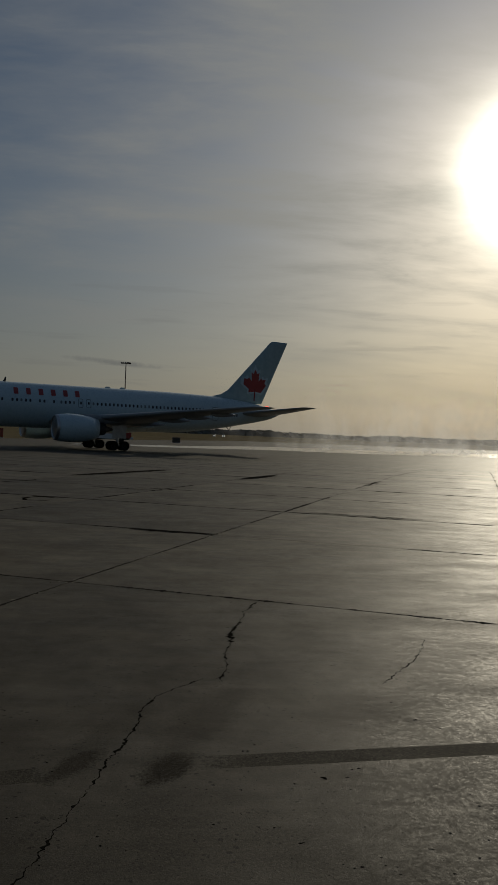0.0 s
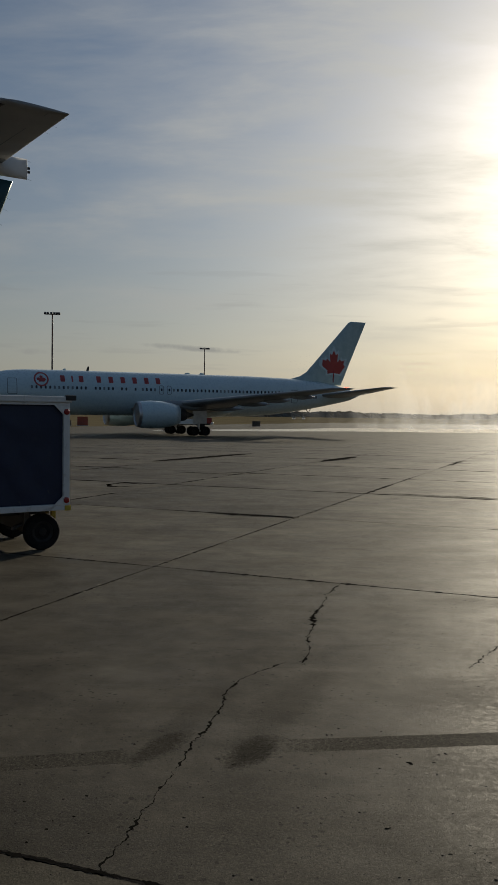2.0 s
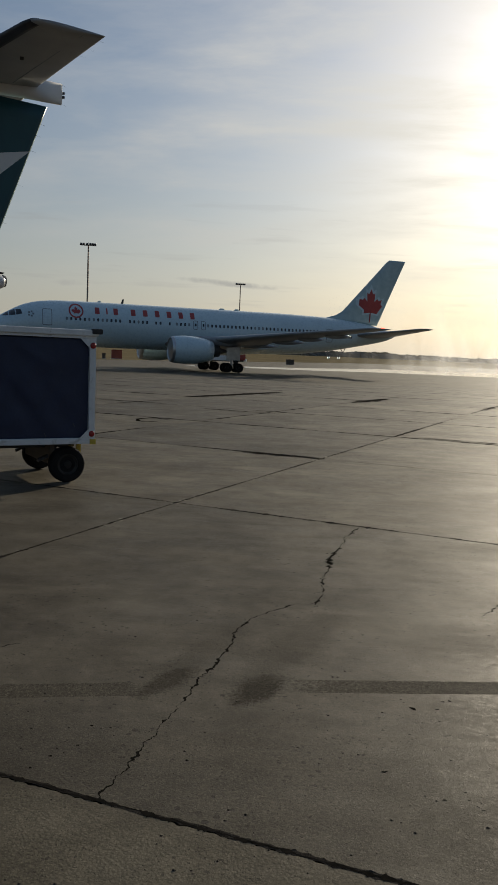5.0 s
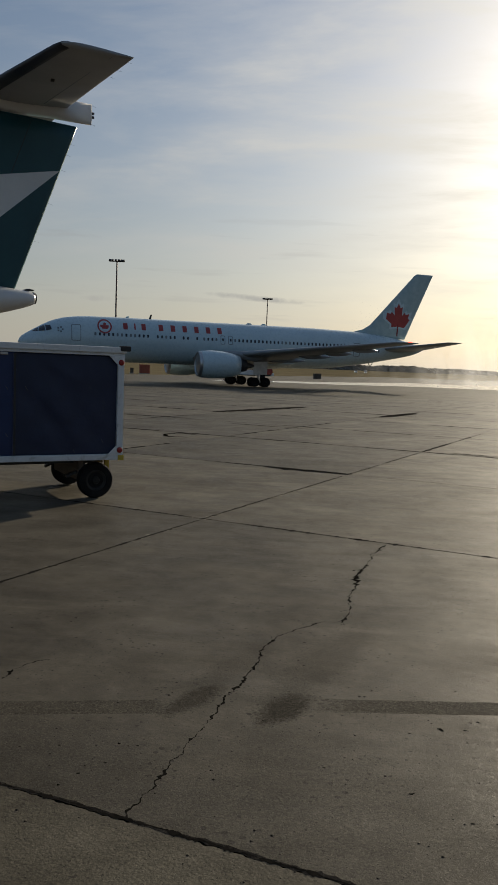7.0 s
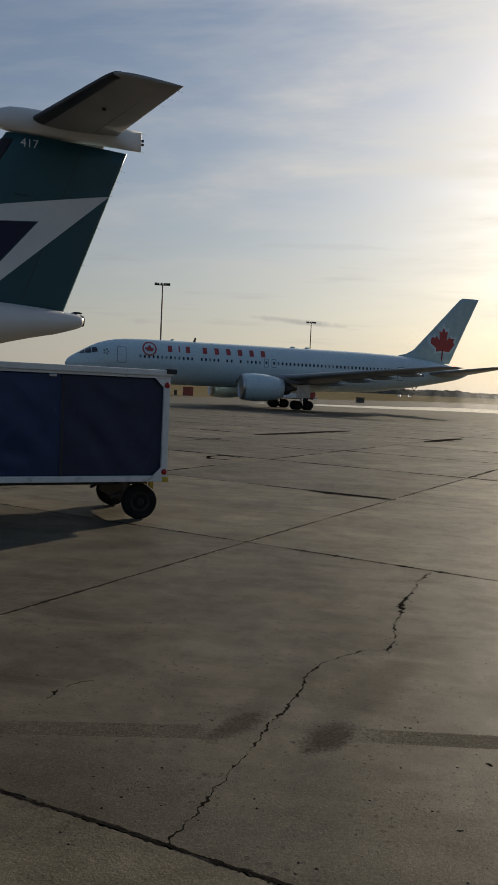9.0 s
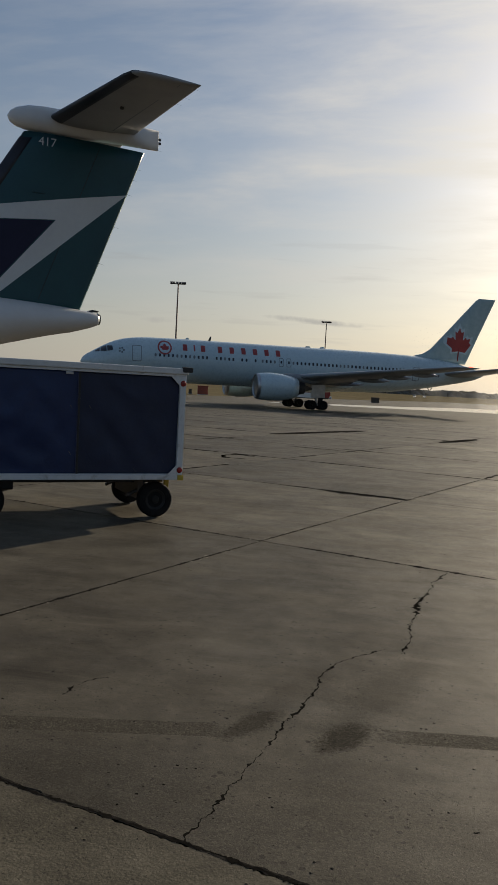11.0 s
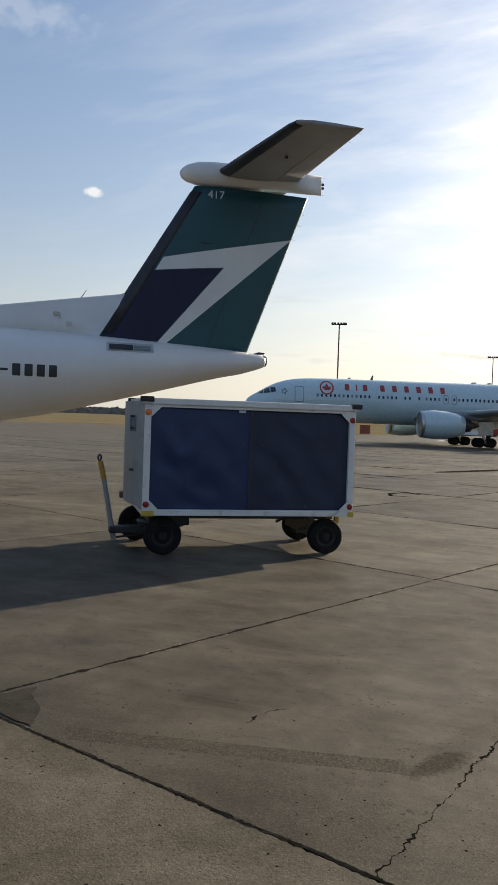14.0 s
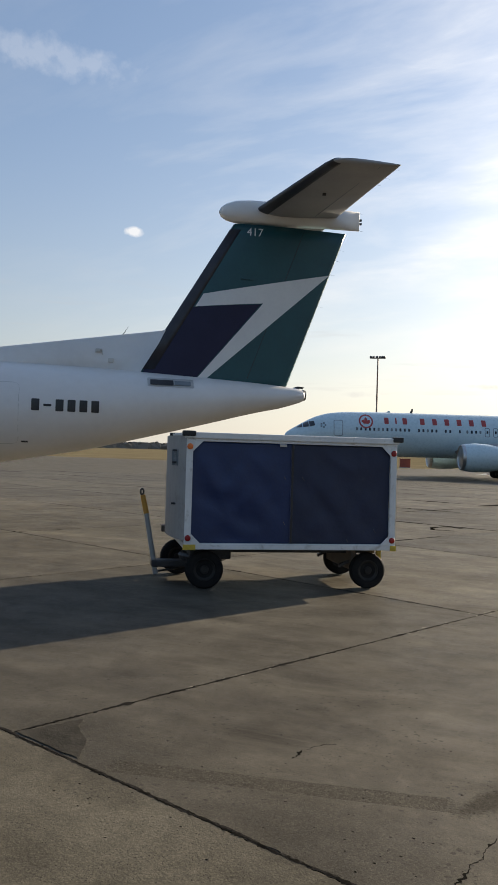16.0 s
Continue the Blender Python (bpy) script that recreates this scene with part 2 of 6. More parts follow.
        # a straight strip, scraped rough across the slab in two lengths
        for cx, cy, turn, lx, ly, amount in ((-1.49, 3.485, 13.4, 0.86, 0.078, 0.56), (2.78, 4.31, 9.6, 2.86, 0.078, 0.64)):
            q = n.add("ShaderNodeMapping", {0: vec, 1: (cx, cy, 0), 2: (0, 0, radians(turn)), 3: (lx, ly, 1.0)}, vector_type="TEXTURE").outputs[0]
            c = n.add("ShaderNodeSeparateXYZ", {0: q}).outputs
            dist = n.math("MAXIMUM", n.math("ABSOLUTE", c[0]), n.math("ABSOLUTE", c[1]))
            dist = n.math("ADD", dist, n.math("MULTIPLY", n.math("SUBTRACT", n.noise(vec, 30.0, 4, 0.7), 0.5), 0.3))
            strip = n.ramp(dist, ((0.92, 1.0), (1.04, 0.0)))
            colour = n.mix(n.math("MULTIPLY", strip, amount), colour, chips)
            dull = n.math("MAXIMUM", dull, n.math("MULTIPLY", strip, amount * 1.1))
            chipped = n.math("MAXIMUM", chipped, strip)
    # chipped pits of two sizes, kept to some of the cells
    fine = n.noise(vec, 150.0, 3, 0.7)
    height = n.math("ADD", n.math("MULTIPLY", grain, 0.30), n.math("ADD", n.math("MULTIPLY", mid, 0.45), n.math("MULTIPLY", fine, 0.25)))
    if chipped is not None:
        height = n.math("ADD", height, n.math("MULTIPLY", chipped, n.math("MULTIPLY", n.math("SUBTRACT", tone, 0.9), 0.55)))
    layers = ((11.0, 0.42, 0.50), (27.0, 0.445, 0.62)) if not coarse else ((24.0, 0.40, 0.55), (52.0, 0.42, 0.7))
    for k, (size, least, grow) in enumerate(layers if pits else ()):
        bent = n.add("ShaderNodeVectorMath", {0: vec, 1: n.add("ShaderNodeVectorMath", {0: n.add("ShaderNodeTexNoise", {"Vector": vec, "Scale": size * 3, "Detail": 2}).outputs[1], 3: 0.22 / size}, operation="SCALE").outputs[0]}, operation="ADD").outputs[0]
        cell = n.add("ShaderNodeTexVoronoi", {"Vector": bent, "Scale": size, "Randomness": 1.0}, voronoi_dimensions="2D")
        pit = n.math("LESS_THAN", cell.outputs["Distance"], n.math("MULTIPLY", n.math("SUBTRACT", n.noise(vec, size * 0.23, 2), least), grow * pits))
        colour = n.mix(n.math("MULTIPLY", pit, 0.55 if coarse else 0.75), colour, (0.035, 0.032, 0.027))
        height = n.math("SUBTRACT", height, n.math("MULTIPLY", pit, 0.9))
    if coarse:
        stones = n.add("ShaderNodeTexVoronoi", {"Vector": vec, "Scale": 95.0, "Randomness": 1.0})
        colour = n.mix(coarse, colour, n.mix(n.ramp(stones.outputs["Distance"], ((0.15, 0.0), (0.6, 1.0))),
                                             (1.2, 1.18, 1.12), (0.6, 0.59, 0.57)), "MULTIPLY")
        height = n.math("SUBTRACT", height, n.math("MULTIPLY", stones.outputs["Distance"], 0.5 * coarse))
    m.node_tree.links.new(colour, p.inputs["Base Color"])
    m.node_tree.links.new(n.math("MULTIPLY", n.math("SUBTRACT", 1.0, dull, clamp=True), n.math("MULTIPLY_ADD", n.math("MULTIPLY", wipe, n.ramp(broad, ((0.35, 0.45), (0.65, 1.0)))), 0.042, 0.022)), p.inputs["Specular IOR Level"])
    broom = n.noise(n.add("ShaderNodeMapping", {0: vec, 2: (0, 0, radians(-12)), 3: (0.8, 7.0, 1.0)}).outputs[0], 2.4, 7, 0.68, 0.4)
    r = n.math("ADD", n.math("MULTIPLY", sweep, 0.2), n.math("ADD", n.math("MULTIPLY", broom, 0.08), n.math("ADD", n.math("MULTIPLY", speck, 0.32), n.math("MULTIPLY", grain, 0.4))))
    rr = n.add("ShaderNodeMapRange", {0: r, 1: 0.35, 2: 0.65, 3: rough[0], 4: rough[1]}).outputs[0]
    rr = n.math("MAXIMUM", rr, dull)
    m.node_tree.links.new(rr, p.inputs["Roughness"])
    b = n.add("ShaderNodeBump", {"Strength": 0.42 if coarse else 0.55, "Distance": 0.007 + 0.011 * coarse, "Height": height})
    m.node_tree.links.new(b.outputs[0], p.inputs["Normal"])
    return m


M_CONC = concrete("apron_concrete", (0.048, 0.043, 0.035), (0.118, 0.106, 0.085), rough=(0.33, 0.84), stains=True)
M_COARSE = concrete("exposed_aggregate", (0.074, 0.067, 0.052), (0.124, 0.112, 0.088), pits=1.0, coarse=0.35, rough=(0.55, 0.8))
M_FARCONC = concrete("far_concrete", (0.062, 0.055, 0.043), (0.110, 0.097, 0.076), pits=0.0)
M_SEAL = surface("joint_sealant", (0.012, 0.011, 0.010), (0.034, 0.031, 0.028), 6, (0.85, 1.0), bump=0.4, bump_scale=60, spec=0.0)
# pale colour stands in for sun on the broken joint edges
M_LITSPALL = surface("sunlit_spall", (0.15, 0.135, 0.11), (0.24, 0.22, 0.18), 12, (0.6, 0.8), bump=0.5, bump_scale=90, spec=0.05)
# near-black colour paints the shade inside cracks and pits on flat shapes
M_CRACK = surface("crack_shadow", (0.006, 0.006, 0.005), (0.016, 0.014, 0.012), 20, (0.9, 1.0), spec=0.0)
M_STAIN = surface("dark_filler", (0.026, 0.024, 0.020), (0.052, 0.047, 0.039), 5, (0.6, 0.8), bump=0.25, bump_scale=50, spec=0.015)
M_GRASS = surface("dry_grass", (0.115, 0.094, 0.058), (0.175, 0.146, 0.09), 0.05, (0.85, 1.0), bump=0.8, bump_scale=3.0,
                  dirt=(0.065, 0.062, 0.028, 0.6), spec=0.0)
# base colour paled to put the distance haze into the woods
M_WOODS = surface("bare_woods", (0.20, 0.185, 0.16), (0.27, 0.25, 0.215), 0.02, (0.9, 1.0), island=0.03, spec=0.0)
M_ICE = surface("ice_blue_paint", (0.50, 0.63, 0.67), (0.56, 0.68, 0.71), 0.25, (0.22, 0.34), coat=0.3, local=True,
                dirt=(0.36, 0.43, 0.45, 0.35))
M_FINBLUE = surface("fin_blue_paint", (0.33, 0.46, 0.48), (0.44, 0.56, 0.57), 1.6, (0.25, 0.4), coat=0.3, local=True)
M_WINGGREY = surface("wing_grey_paint", (0.24, 0.26, 0.28), (0.33, 0.35, 0.36), 0.5, (0.35, 0.5), local=True, dirt=(0.14, 0.14, 0.14, 0.5))
M_RED = surface("red_paint", (0.34, 0.042, 0.038), (0.42, 0.058, 0.05), 0.8, (0.3, 0.45), local=True)
M_LEAFDARK = surface("leaf_vein_paint", (0.22, 0.02, 0.02), (0.28, 0.03, 0.03), 0.8, (0.4, 0.5), local=True)
M_GLASS = surface("dark_glazing", (0.012, 0.015, 0.02), (0.03, 0.035, 0.045), 1.0, (0.05, 0.12), local=True, coat=0.5)
M_LINE = surface("panel_line", (0.13, 0.16, 0.18), (0.18, 0.21, 0.23), 2, (0.5, 0.6), local=True)
M_METAL = surface("bare_metal", (0.42, 0.42, 0.43), (0.58, 0.58, 0.58), 2, (0.25, 0.4), metal=0.9, local=True)
M_DARKMETAL = surface("dark_metal", (0.03, 0.03, 0.032), (0.075, 0.072, 0.07), 3, (0.4, 0.65), metal=0.5, local=True)
M_TYRE = surface("tyre_rubber", (0.008, 0.008, 0.008), (0.020, 0.019, 0.018), 6, (0.75, 0.95), bump=0.3, bump_scale=60, local=True, spec=0.15)
M_RIM = surface("wheel_rim", (0.016, 0.015, 0.014), (0.042, 0.040, 0.036), 5, (0.5, 0.7), metal=0.3, local=True, spec=0.25)
M_WHITE = surface("white_aircraft_paint", (0.62, 0.61, 0.595), (0.69, 0.685, 0.67), 0.4, (0.30, 0.36), coat=0.15, local=True,
                  dirt=(0.62, 0.60, 0.57, 0.10))
M_TEAL = surface("teal_paint", (0.006, 0.056, 0.070), (0.010, 0.074, 0.088), 0.9, (0.34, 0.5), local=True)
M_NAVY = surface("navy_paint", (0.010, 0.010, 0.036), (0.014, 0.014, 0.046), 0.9, (0.36, 0.52), local=True, spec=0.3)
M_TAILGREY = surface("tailplane_grey_paint", (0.25, 0.25, 0.255), (0.33, 0.33, 0.33), 0.6, (0.35, 0.5), local=True, dirt=(0.20, 0.20, 0.20, 0.3))
M_BOOT = surface("rubber_boot", (0.014, 0.015, 0.022), (0.028, 0.028, 0.036), 3, (0.35, 0.5), local=True)
M_STRIPE = surface("silver_white_paint", (0.60, 0.61, 0.61), (0.68, 0.69, 0.68), 0.8, (0.3, 0.4), coat=0.2, local=True)
M_INK = surface("black_marking", (0.012, 0.012, 0.014), (0.03, 0.03, 0.032), 3, (0.4, 0.5), local=True)
M_CARTWHITE = surface("cart_white_paint", (0.62, 0.61, 0.585), (0.74, 0.73, 0.70), 2.2, (0.35, 0.55), local=True, bump=0.08,
                      bump_scale=25, dirt=(0.30, 0.26, 0.21, 0.75))
M_CARTPANEL = surface("cart_end_sheet", (0.27, 0.27, 0.265), (0.38, 0.38, 0.37), 1.4, (0.35, 0.55), metal=0.25, local=True, bump=0.06,
                      bump_scale=6, dirt=(0.15, 0.135, 0.115, 0.7))
M_CARTGREY = surface("cart_sheet_metal", (0.40, 0.40, 0.39), (0.55, 0.55, 0.53), 1.6, (0.32, 0.5), metal=0.35, local=True,
                     dirt=(0.17, 0.15, 0.13, 0.7))
M_TARP = surface("blue_tarpaulin", (0.007, 0.020, 0.070), (0.010, 0.028, 0.098), 2.4, (0.38, 0.55), local=True, bump=0.25,
                 bump_scale=9, dirt=(0.018, 0.028, 0.07, 0.5))
M_TARP2 = surface("faded_tarpaulin", (0.009, 0.015, 0.040), (0.013, 0.021, 0.056), 2.4, (0.42, 0.6), local=True, bump=0.25,
                  bump_scale=9, dirt=(0.025, 0.032, 0.055, 0.5))
M_TOWSTEEL = surface("worn_tow_steel", (0.07, 0.065, 0.06), (0.15, 0.14, 0.13), 4, (0.4, 0.6), metal=0.4, local=True)
M_ORANGE = surface("orange_reflector", (0.75, 0.16, 0.03), (0.85, 0.22, 0.05), 8, (0.2, 0.3), local=True)
M_REFRED = surface("red_reflector", (0.24, 0.010, 0.010), (0.33, 0.016, 0.014), 8, (0.2, 0.3), local=True)
M_YELLOW = surface("yellow_paint", (0.46, 0.31, 0.03), (0.60, 0.43, 0.06), 5, (0.4, 0.6), local=True, dirt=(0.16, 0.12, 0.05, 0.6))
M_GRIP = surface("orange_grip_paint", (0.46, 0.21, 0.03), (0.60, 0.29, 0.05), 5, (0.45, 0.65), local=True, dirt=(0.14, 0.09, 0.05, 0.6))
M_BLACK = surface("black_rubber", (0.012, 0.012, 0.012), (0.028, 0.027, 0.026), 6, (0.55, 0.8), local=True)
M_MAST = surface("weathered_mast_steel", (0.16, 0.075, 0.05), (0.30, 0.27, 0.24), 0.35, (0.5, 0.7), metal=0.2)
M_FIRERED = surface("fire_red_paint", (0.22, 0.014, 0.014), (0.30, 0.02, 0.018), 1.0, (0.25, 0.4), coat=0.3, local=True)
M_FIREWHITE = surface("truck_white_paint", (0.62, 0.62, 0.60), (0.72, 0.72, 0.70), 1.0, (0.3, 0.45), local=True)
M_CABRED = surface("faded_red_sheet", (0.24, 0.055, 0.035), (0.34, 0.085, 0.05), 0.8, (0.6, 0.8), local=True)
M_BROWN = surface("brown_sheet", (0.07, 0.055, 0.04), (0.13, 0.10, 0.075), 1.0, (0.6, 0.8), local=True)


def lamp_material(name, colour, power):
    m = bpy.data.materials.new(name)
    m.use_nodes = True
    p = m.node_tree.nodes["Principled BSDF"]
    p.inputs["Base Color"].default_value = (*colour, 1)
    p.inputs["Emission Color"].default_value = (*colour, 1)
    p.inputs["Emission Strength"].default_value = power
    return m


M_REDLAMP = lamp_material("red_beacon_glow", (1.0, 0.08, 0.04), 6.0)
M_WHITELAMP = lamp_material("headlamp_glow", (1.0, 0.95, 0.85), 8.0)

# ---------------------------------------------------------------- mesh helpers


def thing(name, m, label, category, group=""):
    ob = new(name)
    ob.empty_display_size = 0.2
    ob.matrix_world = m
    return tagged(ob, label, category, group)


def mesh_of(name, bm, material, smooth=False):
    bmesh.ops.recalc_face_normals(bm, faces=bm.faces)
    me = bpy.data.meshes.new(name)
    bm.to_mesh(me)
    bm.free()
    me.materials.append(material)
    if smooth:
        me.polygons.foreach_set("use_smooth", [True] * len(me.polygons))
    return me


def part(name, bm, material, parent, label="", smooth=False):
    """One mesh object under a thing or a part."""
    ob = new(name, mesh_of(name, bm, material, smooth))
    ob.parent = parent
    return tagged(ob, label)


def sharp(ob, degrees=35):
    """Keeps hard edges hard on a smooth mesh."""
    me = ob.data
    bm = bmesh.new()
    bm.from_mesh(me)
    for e in bm.edges:
        if len(e.link_faces) == 2 and e.calc_face_angle(0) > radians(degrees):
            e.smooth = False
    bm.to_mesh(me)
    bm.free()
    return ob


def add_box(bm, x0, x1, y0, y1, z0, z1, bevel=0.0, m=None):
    r = bmesh.ops.create_cube(bm, size=1)["verts"]
    for v in r:
        v.co = Vector(((x0 + x1) / 2 + v.co.x * (x1 - x0), (y0 + y1) / 2 + v.co.y * (y1 - y0), (z0 + z1) / 2 + v.co.z * (z1 - z0)))
    if bevel:
        es = list({e for v in r for e in v.link_edges})
        got = bmesh.ops.bevel(bm, geom=es, offset=bevel, segments=2, affect="EDGES", profile=0.6)
        r = list({v for f in got["faces"] for v in f.verts} | {v for v in r if v.is_valid})
    if m is not None:
        for v in r:
            v.co = m @ v.co
    return bm


def box(*a, **k):
    return add_box(bmesh.new(), *a, **k)


def loft(bm, rings, cap=True, closed=True):
    rows = [[bm.verts.new(p) for p in r] for r in rings]
    k = len(rows[0])
    for a, b in zip(rows, rows[1:]):
        for i in range(k if closed else k - 1):
            bm.faces.new((a[i], a[(i + 1) % k], b[(i + 1) % k], b[i]))
    if cap:
        bm.faces.new(rows[0])
        bm.faces.new(list(reversed(rows[-1])))
    return bm


def tube(bm, a, b, r0, r1=None, k=12):
    a, b = Vector(a), Vector(b)
    r1 = r0 if r1 is None else r1
    q = (b - a).to_track_quat("Z", "Y")
    ring = lambda c, r: [c + q @ Vector((r * math.cos(2 * math.pi * i / k), r * math.sin(2 * math.pi * i / k), 0)) for i in range(k)]
    return loft(bm, [ring(a, r0), ring(b, r1)])


def revolve(bm, profile, axis, k=28, m=None):
    """profile: (along, radius) pairs round the axis 'x', 'y' or 'z'."""
    rings = []
    for s, r in profile:
        ring = []
        for i in range(k):
            c, d = r * math.cos(2 * math.pi * i / k), r * math.sin(2 * math.pi * i / k)
            v = {"x": (s, c, d), "y": (c, s, d), "z": (c, d, s)}[axis]
            ring.append(m @ Vector(v) if m is not None else Vector(v))
        rings.append(ring)
    return loft(bm, rings)


def foil(le, te, t, axis, k=12):
    """A closed wing section from leading to trailing edge, with thickness t of its chord, spread along axis."""
    le, te, axis = Vector(le), Vector(te), Vector(axis)
    c = (te - le).length
    pts = []
    for sgn, ks in ((1, range(k + 1)), (-1, range(k - 1, 0, -1))):
        for i in ks:
            s = 0.5 - 0.5 * math.cos(math.pi * i / k)
            h = 5 * t * c * (0.2969 * math.sqrt(s) - 0.1260 * s - 0.3516 * s * s + 0.2843 * s ** 3 - 0.1015 * s ** 4) + 0.006
            pts.append(le.lerp(te, s) + axis * (sgn * h))
    return pts


def foil_half(s, t, c):
    s = min(max(s, 0.0), 1.0)
    return 5 * t * c * (0.2969 * math.sqrt(s) - 0.1260 * s - 0.3516 * s * s + 0.2843 * s ** 3 - 0.1015 * s ** 4) + 0.006


def sheet_on(poly, depth, proud=0.008, side=-1, cuts=0.35):
    """A thin plate with the outline poly (x, z) that follows a curved skin: depth(x, z) is the skin's distance from the middle plane."""
    bm = bmesh.new()
    f = bm.faces.new([bm.verts.new((x, 0, z)) for x, z in poly])
    bmesh.ops.triangulate(bm, faces=[f])
    for axis, pick in (((1, 0, 0), 0), ((0, 0, 1), 2)):
        vals = [v.co[pick] for v in bm.verts]
        s = min(vals) + cuts
        while s < max(vals):
            co = (s, 0, 0) if pick == 0 else (0, 0, s)
            bmesh.ops.bisect_plane(bm, geom=bm.verts[:] + bm.edges[:] + bm.faces[:], plane_co=co, plane_no=axis)
            s += cuts
    for v in bm.verts:
        v.co.y = side * (depth(v.co.x, v.co.z) + proud)
    ext = bmesh.ops.extrude_face_region(bm, geom=bm.faces[:])
    for v in ext["geom"]:
        if isinstance(v, bmesh.types.BMVert):
            v.co.y -= side * (proud + 0.02)
    return bm


def rect(x0, x1, z0, z1, r=0.0, k=4):
    if r <= 0:
        return [(x0, z0), (x1, z0), (x1, z1), (x0, z1)]
    out = []
    for cx, cz, a0 in ((x1 - r, z0 + r, -90), (x1 - r, z1 - r, 0), (x0 + r, z1 - r, 90), (x0 + r, z0 + r, 180)):
        for i in range(k + 1):
            a = radians(a0 + 90 * i / k)
            out.append((cx + r * math.cos(a), cz + r * math.sin(a)))
    return out


def wheel(parent, centre, radius, width, axis="y", rim_label="", tyre_label="", name="wheel"):
    """A tyre with rounded shoulders and tread grooves, and a dished rim."""
    cx, cy, cz = centre
    w, r = width / 2, radius
    m = Matrix.Translation(centre)
    b = bmesh.new()
    prof = [(-w * 0.55, r * 0.52), (-w * 0.92, r * 0.62), (-w, r * 0.78), (-w * 0.9, r * 0.93), (-w * 0.62, r), (-w * 0.56, r * 0.975), (-w * 0.46, r * 0.975),
            (-w * 0.4, r), (-w * 0.06, r), (-w * 0.05, r * 0.975), (w * 0.05, r * 0.975), (w * 0.06, r), (w * 0.4, r), (w * 0.46, r * 0.975),
            (w * 0.56, r * 0.975), (w * 0.62, r), (w * 0.9, r * 0.93), (w, r * 0.78), (w * 0.92, r * 0.62), (w * 0.55, r * 0.52)]
    revolve(b, prof, axis, 32, m)
    tyre = sharp(part("tyre" if parent.type == "EMPTY" else "tyre", b, M_TYRE, parent, tyre_label, smooth=True))
    b = bmesh.new()
    revolve(b, [(-w * 0.8, r * 0.12), (-w * 0.78, r * 0.2), (-w * 0.5, r * 0.24), (-w * 0.55, r * 0.44), (-w * 0.86, r * 0.56), (-w * 0.8, r * 0.6), (-w * 0.3, r * 0.56),
                (w * 0.3, r * 0.56), (w * 0.8, r * 0.6), (w * 0.86, r * 0.56), (w * 0.55, r * 0.44), (w * 0.5, r * 0.24), (w * 0.78, r * 0.2), (w * 0.8, r * 0.12)], axis, 28, m)
    rim = sharp(part("rim", b, M_RIM, tyre, rim_label, smooth=True))
    return tyre


# ---------------------------------------------------------------- ground
GRID = 71.0                                   # direction of the long joints
GO = Vector((-1.335, 8.27, 0))
GU = Vector((math.cos(radians(GRID)), math.sin(radians(GRID)), 0))
GV = Vector((GU.y, -GU.x, 0))
SLAB = 4.57


def smooth01(s):
    s = min(max(s, 0.0), 1.0)
    return s * s * (3 - 2 * s)


def level(x, y):
    """Height of the ground: the apron falls gently away, the field beyond rises again."""
    return -0.30 * min(max((y - 9) / 75, 0.0), 1.0) - 0.7 * smooth01((y - 34) / 50) + 1.0 * smooth01((y - 330) / 900)


def ground_sheet(name, xs, ys, drop, keep, material):
    bm = bmesh.new()
    vs = {(i, j): None for i in range(len(xs)) for j in range(len(ys))}
    for (i, j) in vs:
        vs[i, j] = bm.verts.new((xs[i], ys[j], level(xs[i], ys[j]) - drop))
    for i in range(len(xs) - 1):
        for j in range(len(ys) - 1):
            if keep((xs[i] + xs[i + 1]) / 2, (ys[j] + ys[j + 1]) / 2):
                bm.faces.new((vs[i, j], vs[i + 1, j], vs[i + 1, j + 1], vs[i, j + 1]))
    for v in [v for v in bm.verts if not v.link_faces]:
        bm.verts.remove(v)
    return new(name, mesh_of(name, bm, material, True))


far_x = [-3500, -2000, -1200, -700, -400, -250, -150, -100, -60, -30, -10, 10, 30, 60, 100, 150, 250, 400, 700, 1200, 2000, 3500]
far_y = [-600, -200, -60, -20, 9, 20, 34, 40, 46, 52, 59, 66, 72, 78, 84, 100, 130, 170, 220, 330, 450, 600, 750, 900, 1050, 1230, 1700, 2600, 4500]
ground = tagged(ground_sheet("ground", far_x, far_y, 0.10, lambda x, y: True, M_GRASS),
                "dry yellow-brown grass field reaching the horizon", "ground", kind="structure")


def apron_sheet():
    """Concrete out to the edge of the grass, which runs along the long joints and then turns off to the side."""
    edge = [(-700, 118), (-120, 152), (-44, 150), (12, 320), (60, 335), (900, 420)]
    bm = bmesh.new()
    cols = sorted({x for x, _ in edge} | {-300, -200, -80, -60, -30, -15, 0, 30, 100, 200, 400})
    top = [np.interp(x, [e[0] for e in edge], [e[1] for e in edge]) for x in cols]
    rows = []
    for x, e in zip(cols, top):
        ys = [-150, -40, -10, 9, 20, 34, 40, 46, 52, 59, 66, 72, 78, 84, 95] + [95 + (e - 95) * k / 4 for k in range(1, 5)]
        rows.append([(x, y, level(x, y) - 0.03) for y in ys])
    loft(bm, rows, cap=False, closed=False)
    return new("apron", mesh_of("apron", bm, M_FARCONC, True))


apron = tagged(apron_sheet(), "wide grey-brown concrete airport apron", "apron", kind="structure")


